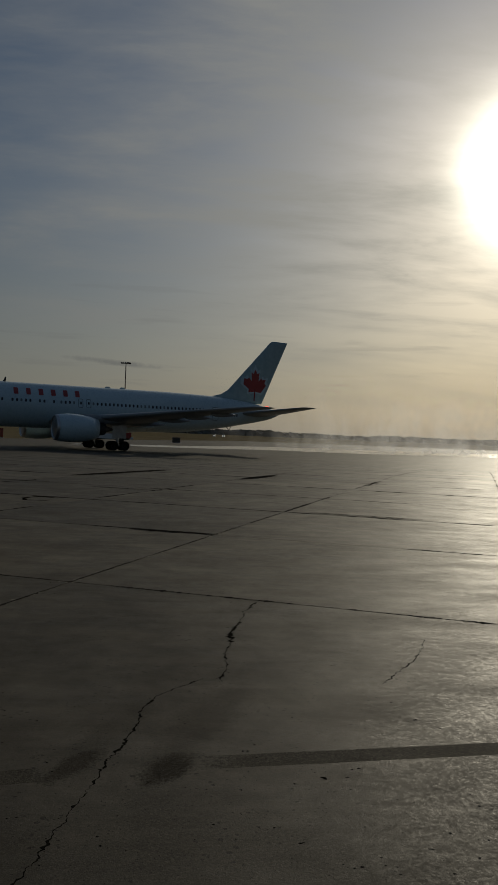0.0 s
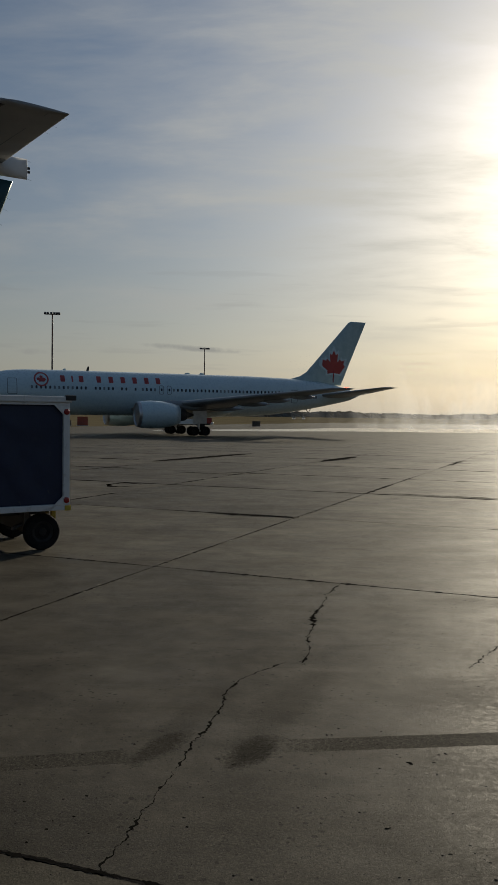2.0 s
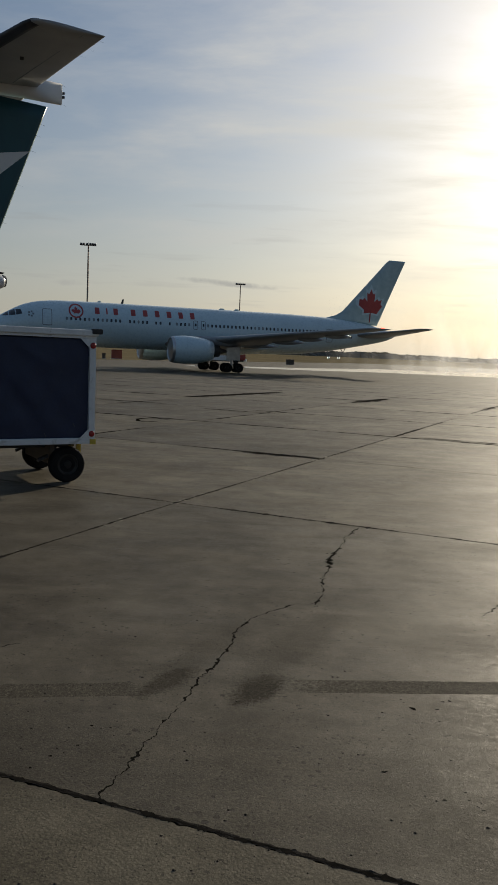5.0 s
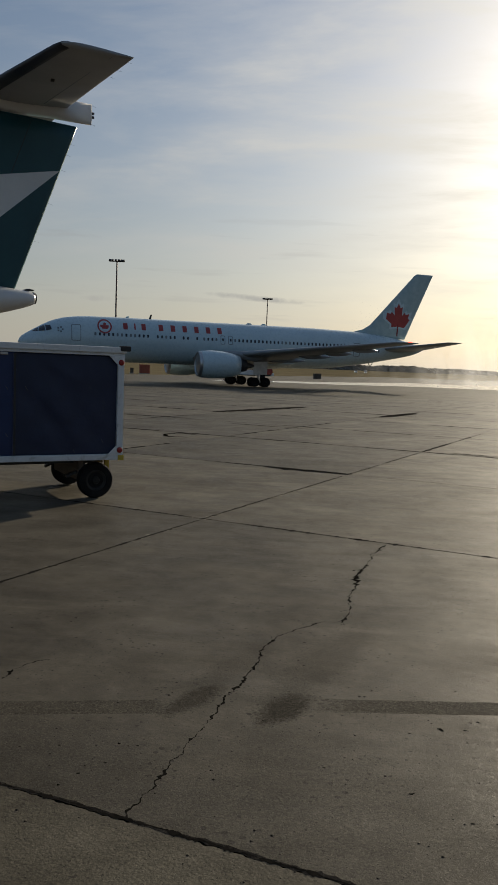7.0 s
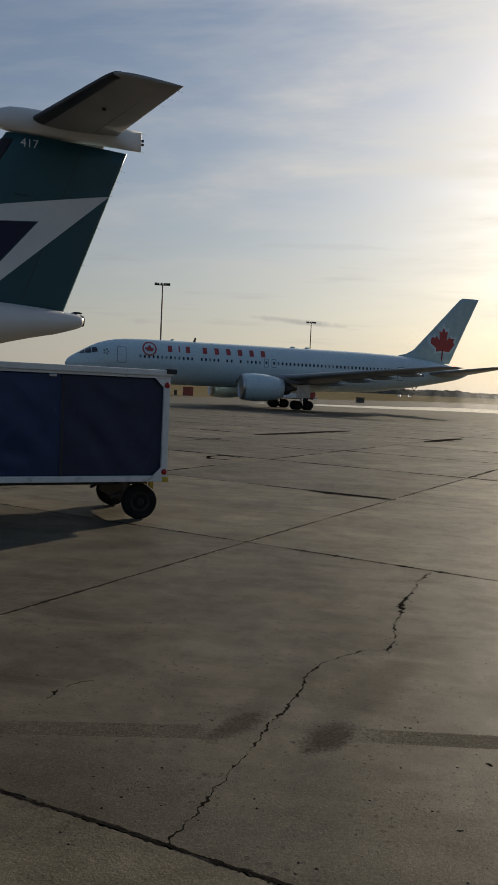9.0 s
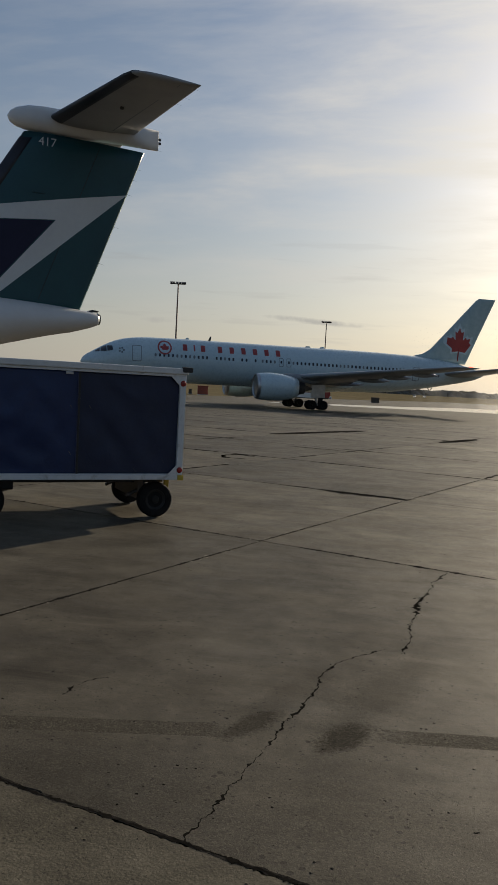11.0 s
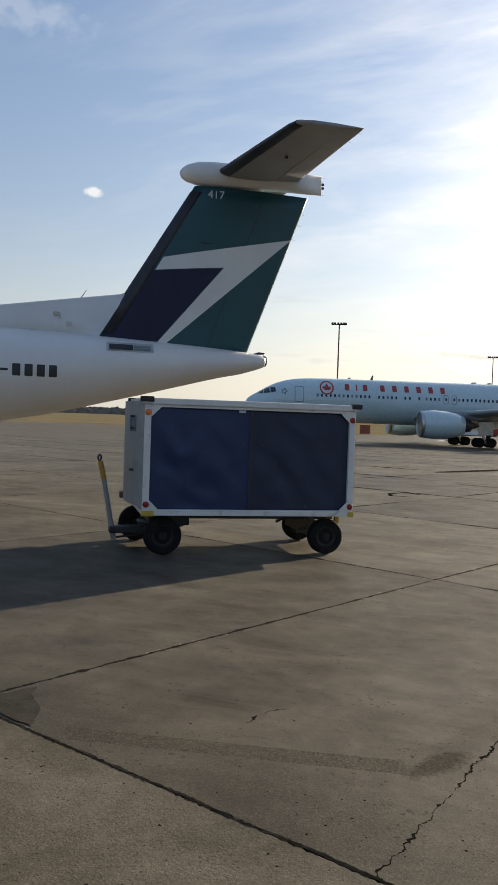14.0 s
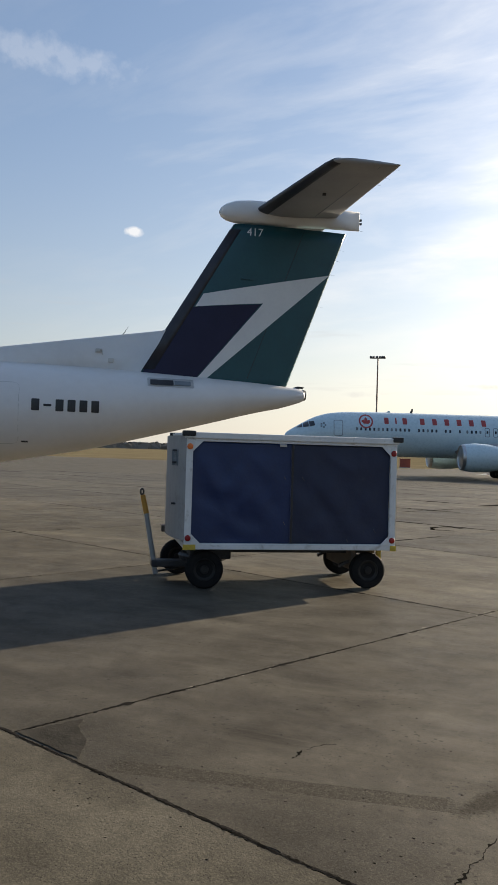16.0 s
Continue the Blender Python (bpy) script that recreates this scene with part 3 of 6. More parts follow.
def chipped_quad(c, seed, top=0.0, gap=0.0028, chip=0.006, deep=0.03, segs=14):
    """A slab between four ground corners with chipped, slightly rounded edges."""
    rng = random.Random(seed)
    cen = sum((Vector(p) for p in c), Vector()) / 4
    ring0, ring1, ring2 = [], [], []
    for i in range(4):
        a, b = Vector(c[i]), Vector(c[(i + 1) % 4])
        inward = (cen - (a + b) / 2).normalized()
        for k in range(segs):
            p = a.lerp(b, k / segs)
            nick = rng.random() ** 3 * chip * (2.5 if rng.random() < 0.12 else 1)
            q = p + (cen - p).normalized() * gap * 1.3 if k == 0 else p + inward * gap
            q = q + inward * nick
            z = level(q.x, q.y) + top
            ring0.append(Vector((q.x, q.y, z - deep)))
            ring1.append(Vector((q.x, q.y, z - 0.003)))
            r = q + inward * 0.003
            ring2.append(Vector((r.x, r.y, z)))
    bm = bmesh.new()
    rows = [[bm.verts.new(p) for p in r] for r in (ring0, ring1, ring2)]
    k = len(ring0)
    for a, b in zip(rows, rows[1:]):
        for i in range(k):
            bm.faces.new((a[i], a[(i + 1) % k], b[(i + 1) % k], b[i]))
    bm.faces.new(rows[-1])
    return bm


def grid_at(i, j):
    return GO + GU * (i * SLAB) + GV * (j * SLAB)


# the seam where the smooth slabs meet the rough near strip
SEAM_A, SEAM_B = Vector((-3.05, 3.41, 0)), Vector((0.317, 2.49, 0))


def seam_at(j):
    """Where the long joint j meets the seam."""
    p, d, n = grid_at(0, j), GU, (SEAM_B - SEAM_A).normalized()
    nn = Vector((-n.y, n.x, 0))
    return p + d * ((SEAM_A - p).dot(nn) / d.dot(nn))


ROWS, COLS = range(0, 15), range(-10, 7)


def lay_slabs():
    for j in COLS:
        c = [seam_at(j), seam_at(j + 1), grid_at(0, j + 1), grid_at(0, j)]
        part("paving_slab", chipped_quad(c, 900 + j, segs=240, chip=0.008), M_CONC, apron)
        for i in ROWS:
            c = [grid_at(i, j), grid_at(i, j + 1), grid_at(i + 1, j + 1), grid_at(i + 1, j)]
            part("paving_slab", chipped_quad(c, i * 57 + j, segs=14 if i < 6 else 5), M_CONC, apron)
    n = (SEAM_B - SEAM_A).normalized()
    back = Vector((-n.y, n.x, 0)) * -1
    for k in range(-2, 2):
        a, b = seam_at(0) + n * (7.5 + k * 9.1), seam_at(0) + n * (7.5 + (k + 1) * 9.1)
        part("paving_slab", chipped_quad([a + back * 9, b + back * 9, b, a], 40 + k, segs=640, gap=0.005, chip=0.010), M_COARSE, apron,
             "rough slab with exposed stones")


def ribbon(points, width, seed, jag=0.5, step=0.05, lift=0.004, wander=0.02):
    """An uneven thin strip along a line on the ground."""
    rng = random.Random(seed)
    pts = [Vector((*p, 0)) for p in points]
    line = []
    for a, b in zip(pts, pts[1:]):
        k = max(2, int((b - a).length / step))
        line += [a.lerp(b, i / k) for i in range(k)]
    line.append(pts[-1])
    bm = bmesh.new()
    prev = None
    for i, p in enumerate(line):
        d = (line[min(i + 1, len(line) - 1)] - line[max(i - 1, 0)]).normalized()
        s = Vector((-d.y, d.x, 0))
        ends = min(1.0, 0.25 + 4 * min(i, len(line) - 1 - i) / len(line))
        off = noise.noise(p * 7 + Vector((seed, 0, 0))) * wander + noise.noise(p * 38 + Vector((0, 0, seed))) * wander * 0.4 + noise.noise(p * 95 + Vector((seed, 0, 3))) * wander * 0.22
        w = width * ends * (1.0 if jag < 0.7 else 0.25 + 1.7 * max(0.0, 0.7 * noise.noise(p * 9 + Vector((0, seed, 0))) + 0.7 * noise.noise(p * 31 + Vector((0, seed, 5))) + 0.3)) * (1 - jag + 2 * jag * rng.random()) / 2
        c = p + s * off
        z = level(p.x, p.y) + lift
        row = [bm.verts.new((*(c + s * w).xy, z)), bm.verts.new((*(c - s * w * (0.6 + 0.8 * rng.random())).xy, z))]
        if prev:
            bm.faces.new((prev[0], prev[1], row[1], row[0]))
        prev = row
    return bm


def seal_joints():
    bm = bmesh.new()

    def strip(a, b, w, seed):
        rng = random.Random(seed)
        a, b = Vector(a), Vector(b)
        n, s0 = (b - a).normalized(), 0.0
        while s0 < (b - a).length:
            run = rng.uniform(0.8, 3.4)
            if w < 0.04 or rng.random() > 0.18:
                piece(a + n * s0, a + n * min(s0 + run, (b - a).length), w * (rng.uniform(0.7, 1.2) if w < 0.04 else rng.uniform(0.35, 1.5)), int(seed * 100 + s0 * 10))
            s0 += run

    def piece(a, b, w, seed):
        src = ribbon([a, b], w, seed, jag=0.8 if w < 0.04 else 0.5, step=0.02 if w < 0.04 else 0.2, lift=0.002, wander=0.008)
        me = bpy.data.meshes.new("tmp")
        src.to_mesh(me)
        src.free()
        bm.from_mesh(me)
        bpy.data.meshes.remove(me)

    for j in range(COLS[0], COLS[-1] + 2):
        strip(seam_at(j).xy, grid_at(1, j).xy, 0.021, j)
        strip(grid_at(1, j).xy, grid_at(15, j).xy, 0.052, 60 + j)
    for i in range(0, 16):
        strip(grid_at(i, COLS[0]).xy, grid_at(i, COLS[-1] + 1).xy, 0.03 if i < 1 else 0.055 if i < 2 else 0.09 if i < 4 else 0.14, 100 + i)
    n = (SEAM_B - SEAM_A).normalized()
    part("seam_fill", ribbon([(seam_at(0) - n * 8).xy, (seam_at(0) + n * 9).xy], 0.022, 300, 0.3, 0.022, 0.0006, 0.014), M_SEAL, apron, "dark crumbled seam filling")
    part("crack", ribbon([(seam_at(0) - n * 8).xy, (seam_at(0) + n * 9).xy], 0.014, 301, 0.8, 0.010, 0.0012, 0.014), M_CRACK, apron, "open crack along the seam")
    tagged(part("joint_seal", bm, M_SEAL, apron, "black weathered joint sealant"), kind="stuff")


def crack_line(nodes, seed):
    """A broken crack: nodes are x, y, width; the edges are ragged, with wide chipped lengths and hairline ones between."""
    rng = random.Random(seed)
    bm = bmesh.new()
    prev = None
    for (x0, y0, w0), (x1, y1, w1) in zip(nodes, nodes[1:]):
        a, b = Vector((x0, y0, 0)), Vector((x1, y1, 0))
        d = (b - a).normalized()
        s = Vector((-d.y, d.x, 0))
        k = max(2, int((b - a).length / 0.011))
        for i in range(k):
            q = a.lerp(b, i / k)
            wide = w0 + (w1 - w0) * i / k
            off = noise.noise(q * 14 + Vector((seed, 0, 0))) * 0.020 + noise.noise(q * 48 + Vector((0, seed, 0))) * 0.015
            lump = 0.30 + 1.35 * max(0.0, noise.noise(q * 19 + Vector((0, 0, seed))) + 0.25) ** 1.3
            l, r = (max(0.0006, wide * lump * 0.5 * rng.uniform(0.2, 1.7)) for _ in range(2))
            c = q + s * off
            z = level(c.x, c.y) + (0.0007 if c.y < 8.9 else 0.004)
            row = [bm.verts.new((*(c + s * l).xy, z)), bm.verts.new((*(c - s * r).xy, z))]
            if prev:
                bm.faces.new((prev[0], prev[1], row[1], row[0]))
            prev = row
            if rng.random() < 0.02 + wide:
                # a loose chip or pit beside the crack
                e = c + s * rng.uniform(-1, 1) * (0.012 + wide) + d * rng.uniform(-0.02, 0.02)
                size = rng.uniform(0.002, 0.003 + wide * 0.28)
                bm.faces.new([bm.verts.new((e.x + size * rng.uniform(0.6, 1.5) * math.cos(t), e.y + size * rng.uniform(0.6, 1.4) * math.sin(t) * 0.7, z)) for t in (0, 1.1, 2.2, 3.3, 4.4, 5.4)])
    return bm


def ground_marks():
    main = [(0.53, 7.55, 0.012), (0.47, 7.437, 0.03), (0.434, 7.265, 0.034), (0.377, 7.137, 0.007), (0.368, 6.965, 0.016), (0.336, 6.795, 0.012), (0.282, 6.55, 0.048), (0.238, 6.30, 0.036),
            (0.234, 6.06, 0.034), (0.196, 5.838, 0.006), (0.184, 5.749, 0.034), (0.177, 5.649, 0.022), (0.196, 5.534, 0.008), (0.185, 5.366, 0.005), (0.145, 5.19, 0.022), (0.161, 5.09, 0.004)]
    second = [(0.033, 5.166, 0.002), (-0.027, 5.069, 0.013), (-0.147, 4.926, 0.011), (-0.24, 4.805, 0.014), (-0.265, 4.70, 0.026), (-0.313, 4.55, 0.02), (-0.307, 4.382, 0.014), (-0.318, 4.27, 0.026),
              (-0.345, 4.13, 0.014), (-0.363, 3.98, 0.028), (-0.411, 3.804, 0.012), (-0.418, 3.725, 0.022), (-0.446, 3.543, 0.004), (-0.484, 3.384, 0.013), (-0.511, 3.216, 0.005), (-0.537, 3.08, 0.020), (-0.567, 2.89, 0.011), (-0.606, 2.745, 0.026)]
    part("crack", crack_line(main, 1), M_CRACK, apron, "jagged dark crack in concrete")
    part("crack", crack_line(second, 2), M_CRACK, apron, "jagged dark crack in concrete")
    part("crack", crack_line([(-1.408, 4.138, 0.016), (-1.466, 4.113, 0.018), (-1.504, 4.024, 0.016), (-1.53, 3.96, 0.012), (-1.53, 3.90, 0.020), (-1.55, 3.823, 0.012)], 13), M_CRACK, apron, "short chipped crack")
    part("crack", crack_line([(1.78, 6.341, 0.004), (1.629, 5.921, 0.010), (1.549, 5.736, 0.022), (1.438, 5.546, 0.014), (1.347, 5.407, 0.008), (1.245, 5.238, 0.022), (1.175, 5.115, 0.005)], 4), M_CRACK, apron, "fine crack in concrete")
    # chipped lengths of the joints
    part("crack", crack_line([(1.90, 7.125, 0.012), (1.97, 7.10, 0.05), (2.09, 7.06, 0.012)], 6), M_CRACK, apron, "chipped joint edge")
    part("crack", crack_line([(5.7, 28.3, 0.05), (6.3, 30.4, 0.22), (6.9, 31.9, 0.05)], 7), M_CRACK, apron, "chipped joint edge")
    for i, (f0, f1) in enumerate(((-0.96, -0.70), (-0.62, -0.36), (-0.30, -0.02), (0.10, 0.45), (0.55, 0.98))):
        mid = (f0 + f1) / 2
        part("crack", crack_line([(*grid_at(f0, 0).xy, 0.006), (*grid_at(mid, 0).xy, 0.021), (*grid_at(f1, 0).xy, 0.007)], 60 + i), M_CRACK, apron, "chipped joint edge")
    # scattered chipped pits
    for x, y, r in ((0.607, 3.705, 0.021), (1.233, 4.496, 0.017), (1.346, 4.372, 0.02), (0.432, 3.11, 0.016), (0.931, 3.078, 0.016), (0.205, 3.333, 0.009), (0.619, 5.091, 0.013), (-0.02, 5.42, 0.014)):
        part("pit", crack_line([(x - r, y + r * 0.3, r * 0.3), (x, y, r * 1.3), (x + r, y - r * 0.3, r * 0.3)], int(x * 100)), M_CRACK, apron, "chipped pit in concrete")
    part("crack", ribbon([(-3.4, 17.6), (-3.9, 17.6), (-4.05, 18.1), (-3.8, 18.7), (-3.3, 18.25)], 0.11, 5, 0.5, 0.1, 0.004, 0.06), M_CRACK, apron, "ragged dark crack round a patch")
    # broken slab corner, filled
    bm = bmesh.new()
    rim = []
    corners = [Vector((-2.99, 3.42, 0)), Vector((-2.47, 3.285, 0)), Vector((-2.60, 3.51, 0)), Vector((-2.70, 3.60, 0)), Vector((-2.82, 3.77, 0))]
    for a, b in zip(corners, corners[1:] + corners[:1]):
        for k in range(9):
            p = a.lerp(b, k / 9)
            w = Vector((noise.noise(p * 14), noise.noise(p * 14 + Vector((5, 0, 0))), 0)) * 0.025
            rim.append(bm.verts.new((p.x + w.x, p.y + w.y, 0.004)))
    bm.faces.new(rim)
    part("filler_patch", bm, M_STAIN, apron, "dark filler patch at the joint")
    # tar run along some of the joints
    for k, (a, b, w) in enumerate((((-4.694, 27.9), (-1.62, 35.4), 0.5), ((1.2, 29.4), (2.85, 33.8), 0.42), ((-1.2, 12.98), (0.2, 12.55), 0.13), ((-3.2, 22.6), (-0.9, 21.8), 0.10),
                                   ((-8.0, 25.0), (-4.5, 23.9), 0.12), ((2.2, 16.9), (4.4, 16.2), 0.08))):
        part("tar_strip", ribbon([a, b], w, 30 + k, 0.35, 0.08, 0.010, 0.02), M_SEAL, apron, "black tar run along a joint")
    # small chipped pits in the nearer slabs
    rng = random.Random(17)
    bm = bmesh.new()
    for _ in range(1300):
        y = 2.9 + 7.5 * rng.random() ** 1.5
        x = (rng.random() - 0.55) * (y * 1.5)
        if noise.noise(Vector((x * 0.9, y * 0.9, 4))) + rng.uniform(-0.5, 0.5) < 0.0:
            continue
        r = 0.0015 + 0.0055 * rng.random() ** 3
        spin = rng.uniform(0, 6)
        bm.faces.new([bm.verts.new((x + 1.5 * r * rng.uniform(0.5, 1.3) * math.cos(a + spin), y + r * rng.uniform(0.5, 1.3) * math.sin(a + spin), level(x, y) + (0.0005 if y < 8.9 else 0.003))) for a in (0, 1.0, 2.1, 3.2, 4.2, 5.3)])
    tagged(part("pits", bm, M_CRACK, apron, "small chipped pits"), kind="stuff")
    # broken edges along the nearest long joint and its crossing, painted sunlit-pale
    bm = bmesh.new()
    for _ in range(420):
        if rng.random() < 0.7:
            q = grid_at(rng.uniform(-0.97, 1.6), 0) + GV * rng.choice((-1, 1)) * rng.uniform(0.008, 0.034)
        else:
            q = grid_at(0, rng.uniform(-0.6, 0.9)) + GU * rng.choice((-1, 1)) * rng.uniform(0.008, 0.03)
        if noise.noise(q * 1.7) < -0.05:
            continue
        r = 0.003 + 0.014 * rng.random() ** 2
        bm.faces.new([bm.verts.new((q.x + r * rng.uniform(0.5, 1.4) * math.cos(a), q.y + 1.6 * r * rng.uniform(0.5, 1.4) * math.sin(a), level(q.x, q.y) + (0.0010 if q.y < 8.9 else 0.004))) for a in (0, 1.1, 2.2, 3.2, 4.3, 5.4)])
    tagged(part("spalls", bm, M_LITSPALL, apron, "broken concrete edges painted sunlit-pale"), kind="stuff")
    # loose grit
    rng = random.Random(5)
    bm = bmesh.new()
    for _ in range(1300):
        y = 2.2 + 11 * rng.random() ** 1.7
        x = (rng.random() - 0.55) * (y * 1.5)
        r = 0.002 + 0.006 * rng.random() ** 4
        v = [bm.verts.new((x + r * math.cos(a) * rng.uniform(0.8, 1.2), y + r * math.sin(a) * rng.uniform(0.8, 1.2), level(x, y) + 0.0004)) for a in (0, 1.2, 2.4, 3.6, 5.0)]
        t = bm.verts.new((x, y, level(x, y) + 0.0004 + r * 0.5))
        for a, b in zip(v, v[1:] + v[:1]):
            bm.faces.new((a, b, t))
    tagged(part("grit", bm, M_STAIN, apron, "scattered dark grit"), kind="stuff")


# ---------------------------------------------------------------- far woods


def far_woods():
    rng = random.Random(11)
    bm = bmesh.new()
    for k in range(2600):
        az = radians(-75 + 125 * k / 2600 + rng.uniform(-0.05, 0.05))
        d = 1250 + rng.uniform(0, 160)
        x, y = d * math.sin(az), d * math.cos(az)
        h = 7.5 + 2.5 * smooth01((-az - 0.1) / 0.3) + 3.0 * noise.noise(Vector((az * 9, 0, 0))) + 2.0 * noise.noise(Vector((az * 60, 3, 0))) + rng.uniform(-1.0, 1.2)
        h = max(3.0, h)
        w = rng.uniform(5.0, 11.0)
        base = Vector((x, y, 0.0))
        side = Vector((math.cos(az), -math.sin(az), 0))
        q = [base - side * w * 0.9 - Vector((0, 0, 1)), base + side * w * 0.9 - Vector((0, 0, 1))]
        k2 = rng.randint(4, 6)
        topv = []
        for i in range(k2 + 1):
            s = i / k2
            topv.append(base + side * w * (1 - 2 * s) + Vector((0, rng.uniform(-3, 3), h * (0.62 + 0.38 * math.sin(math.pi * s)) * rng.uniform(0.86, 1.08))))
        bm.faces.new([bm.verts.new(p) for p in q + topv])
    me = mesh_of("far_woods", bm, M_WOODS)
    ob = new("far_woods", me)
    mod = ob.modifiers.new("depth", "SOLIDIFY")
    mod.thickness = 2.0
    tagged(ob, "low dark line of bare woods on the horizon", "woods", kind="stuff")


# ---------------------------------------------------------------- wet concrete and drifting spray
M_WET = surface("wet_concrete", (0.035, 0.032, 0.028), (0.07, 0.063, 0.053), 0.3, (0.10, 0.24), bump=0.12, bump_scale=1.2)


def spray_material():
    m = bpy.data.materials.new("water_mist")
    m.use_nodes = True
    t = m.node_tree
    t.nodes.clear()
    n = Nodes(t)
    tc = n.add("ShaderNodeTexCoord")
    uv = n.add("ShaderNodeSeparateXYZ", {0: tc.outputs["Generated"]}).outputs
    pos = n.add("ShaderNodeNewGeometry").outputs["Position"]
    tall = n.add("ShaderNodeMapping", {0: pos, 3: (0.22, 0.22, 0.07)}).outputs[0]
    puff = n.ramp(n.noise(tall, 1.0, 5, 0.6, 0.4), ((0.36, 0.0), (0.75, 1.0)))
    fade = n.math("MULTIPLY", n.ramp(uv[2], ((0.0, 1.0), (0.25, 0.55), (1.0, 0.0))), n.ramp(uv[0], ((0.0, 0.0), (0.3, 1.0), (0.8, 1.0), (1.0, 0.0))))
    amount = n.math("MULTIPLY", n.math("MULTIPLY", puff, fade), 0.42)
    glow = n.add("ShaderNodeBsdfTranslucent", {0: (0.95, 0.95, 0.95, 1)})
    clear = n.add("ShaderNodeBsdfTransparent")
    mix = n.add("ShaderNodeMixShader", {0: amount, 1: clear.outputs[0], 2: glow.outputs[0]})
    n.add("ShaderNodeOutputMaterial", {0: mix.outputs[0]})
    return m


M_SPRAY = spray_material()


def wet_and_spray():
    rng = random.Random(21)
    bm = bmesh.new()
    near, far = [], []
    for k in range(60):
        x = -22 + 4.2 * k
        y0 = 128 + 0.35 * (x + 22) + 7 * noise.noise(Vector((x * 0.05, 1, 0)))
        y1 = y0 + 16 + 30 * smooth01((x + 22) / 60) + 12 * noise.noise(Vector((x * 0.04, 5, 0)))
        near.append(bm.verts.new((x, y0, level(x, y0) - 0.024)))
        far.append(bm.verts.new((x, y1, level(x, y1) - 0.024)))
    for a in range(59):
        bm.faces.new((near[a], near[a + 1], far[a + 1], far[a]))
    part("wet_patch", bm, M_WET, apron, "wet shining concrete")
    S = thing("water_spray", pose(62, 190, level(62, 190), 0, 0, -18), "thin sunlit mist of water spray drifting over the apron", "water spray")
    for k in range(7):
        b = bmesh.new()
        x0, y0, h = -55 + 7 * k + rng.uniform(-4, 4), -25 + 8 * k, rng.uniform(12, 20)
        rows = []
        for i in range(25):
            x = x0 + 90 * i / 24
            y = y0 + 5 * noise.noise(Vector((x * 0.05, k, 0)))
            rows.append([Vector((x, y + 2.0 * math.sin(j * 0.7 + k), h * j / 8)) for j in range(9)])
        loft(b, rows, cap=False, closed=False)
        part("mist_veil", b, M_SPRAY, S, smooth=True)


# ---------------------------------------------------------------- airliner


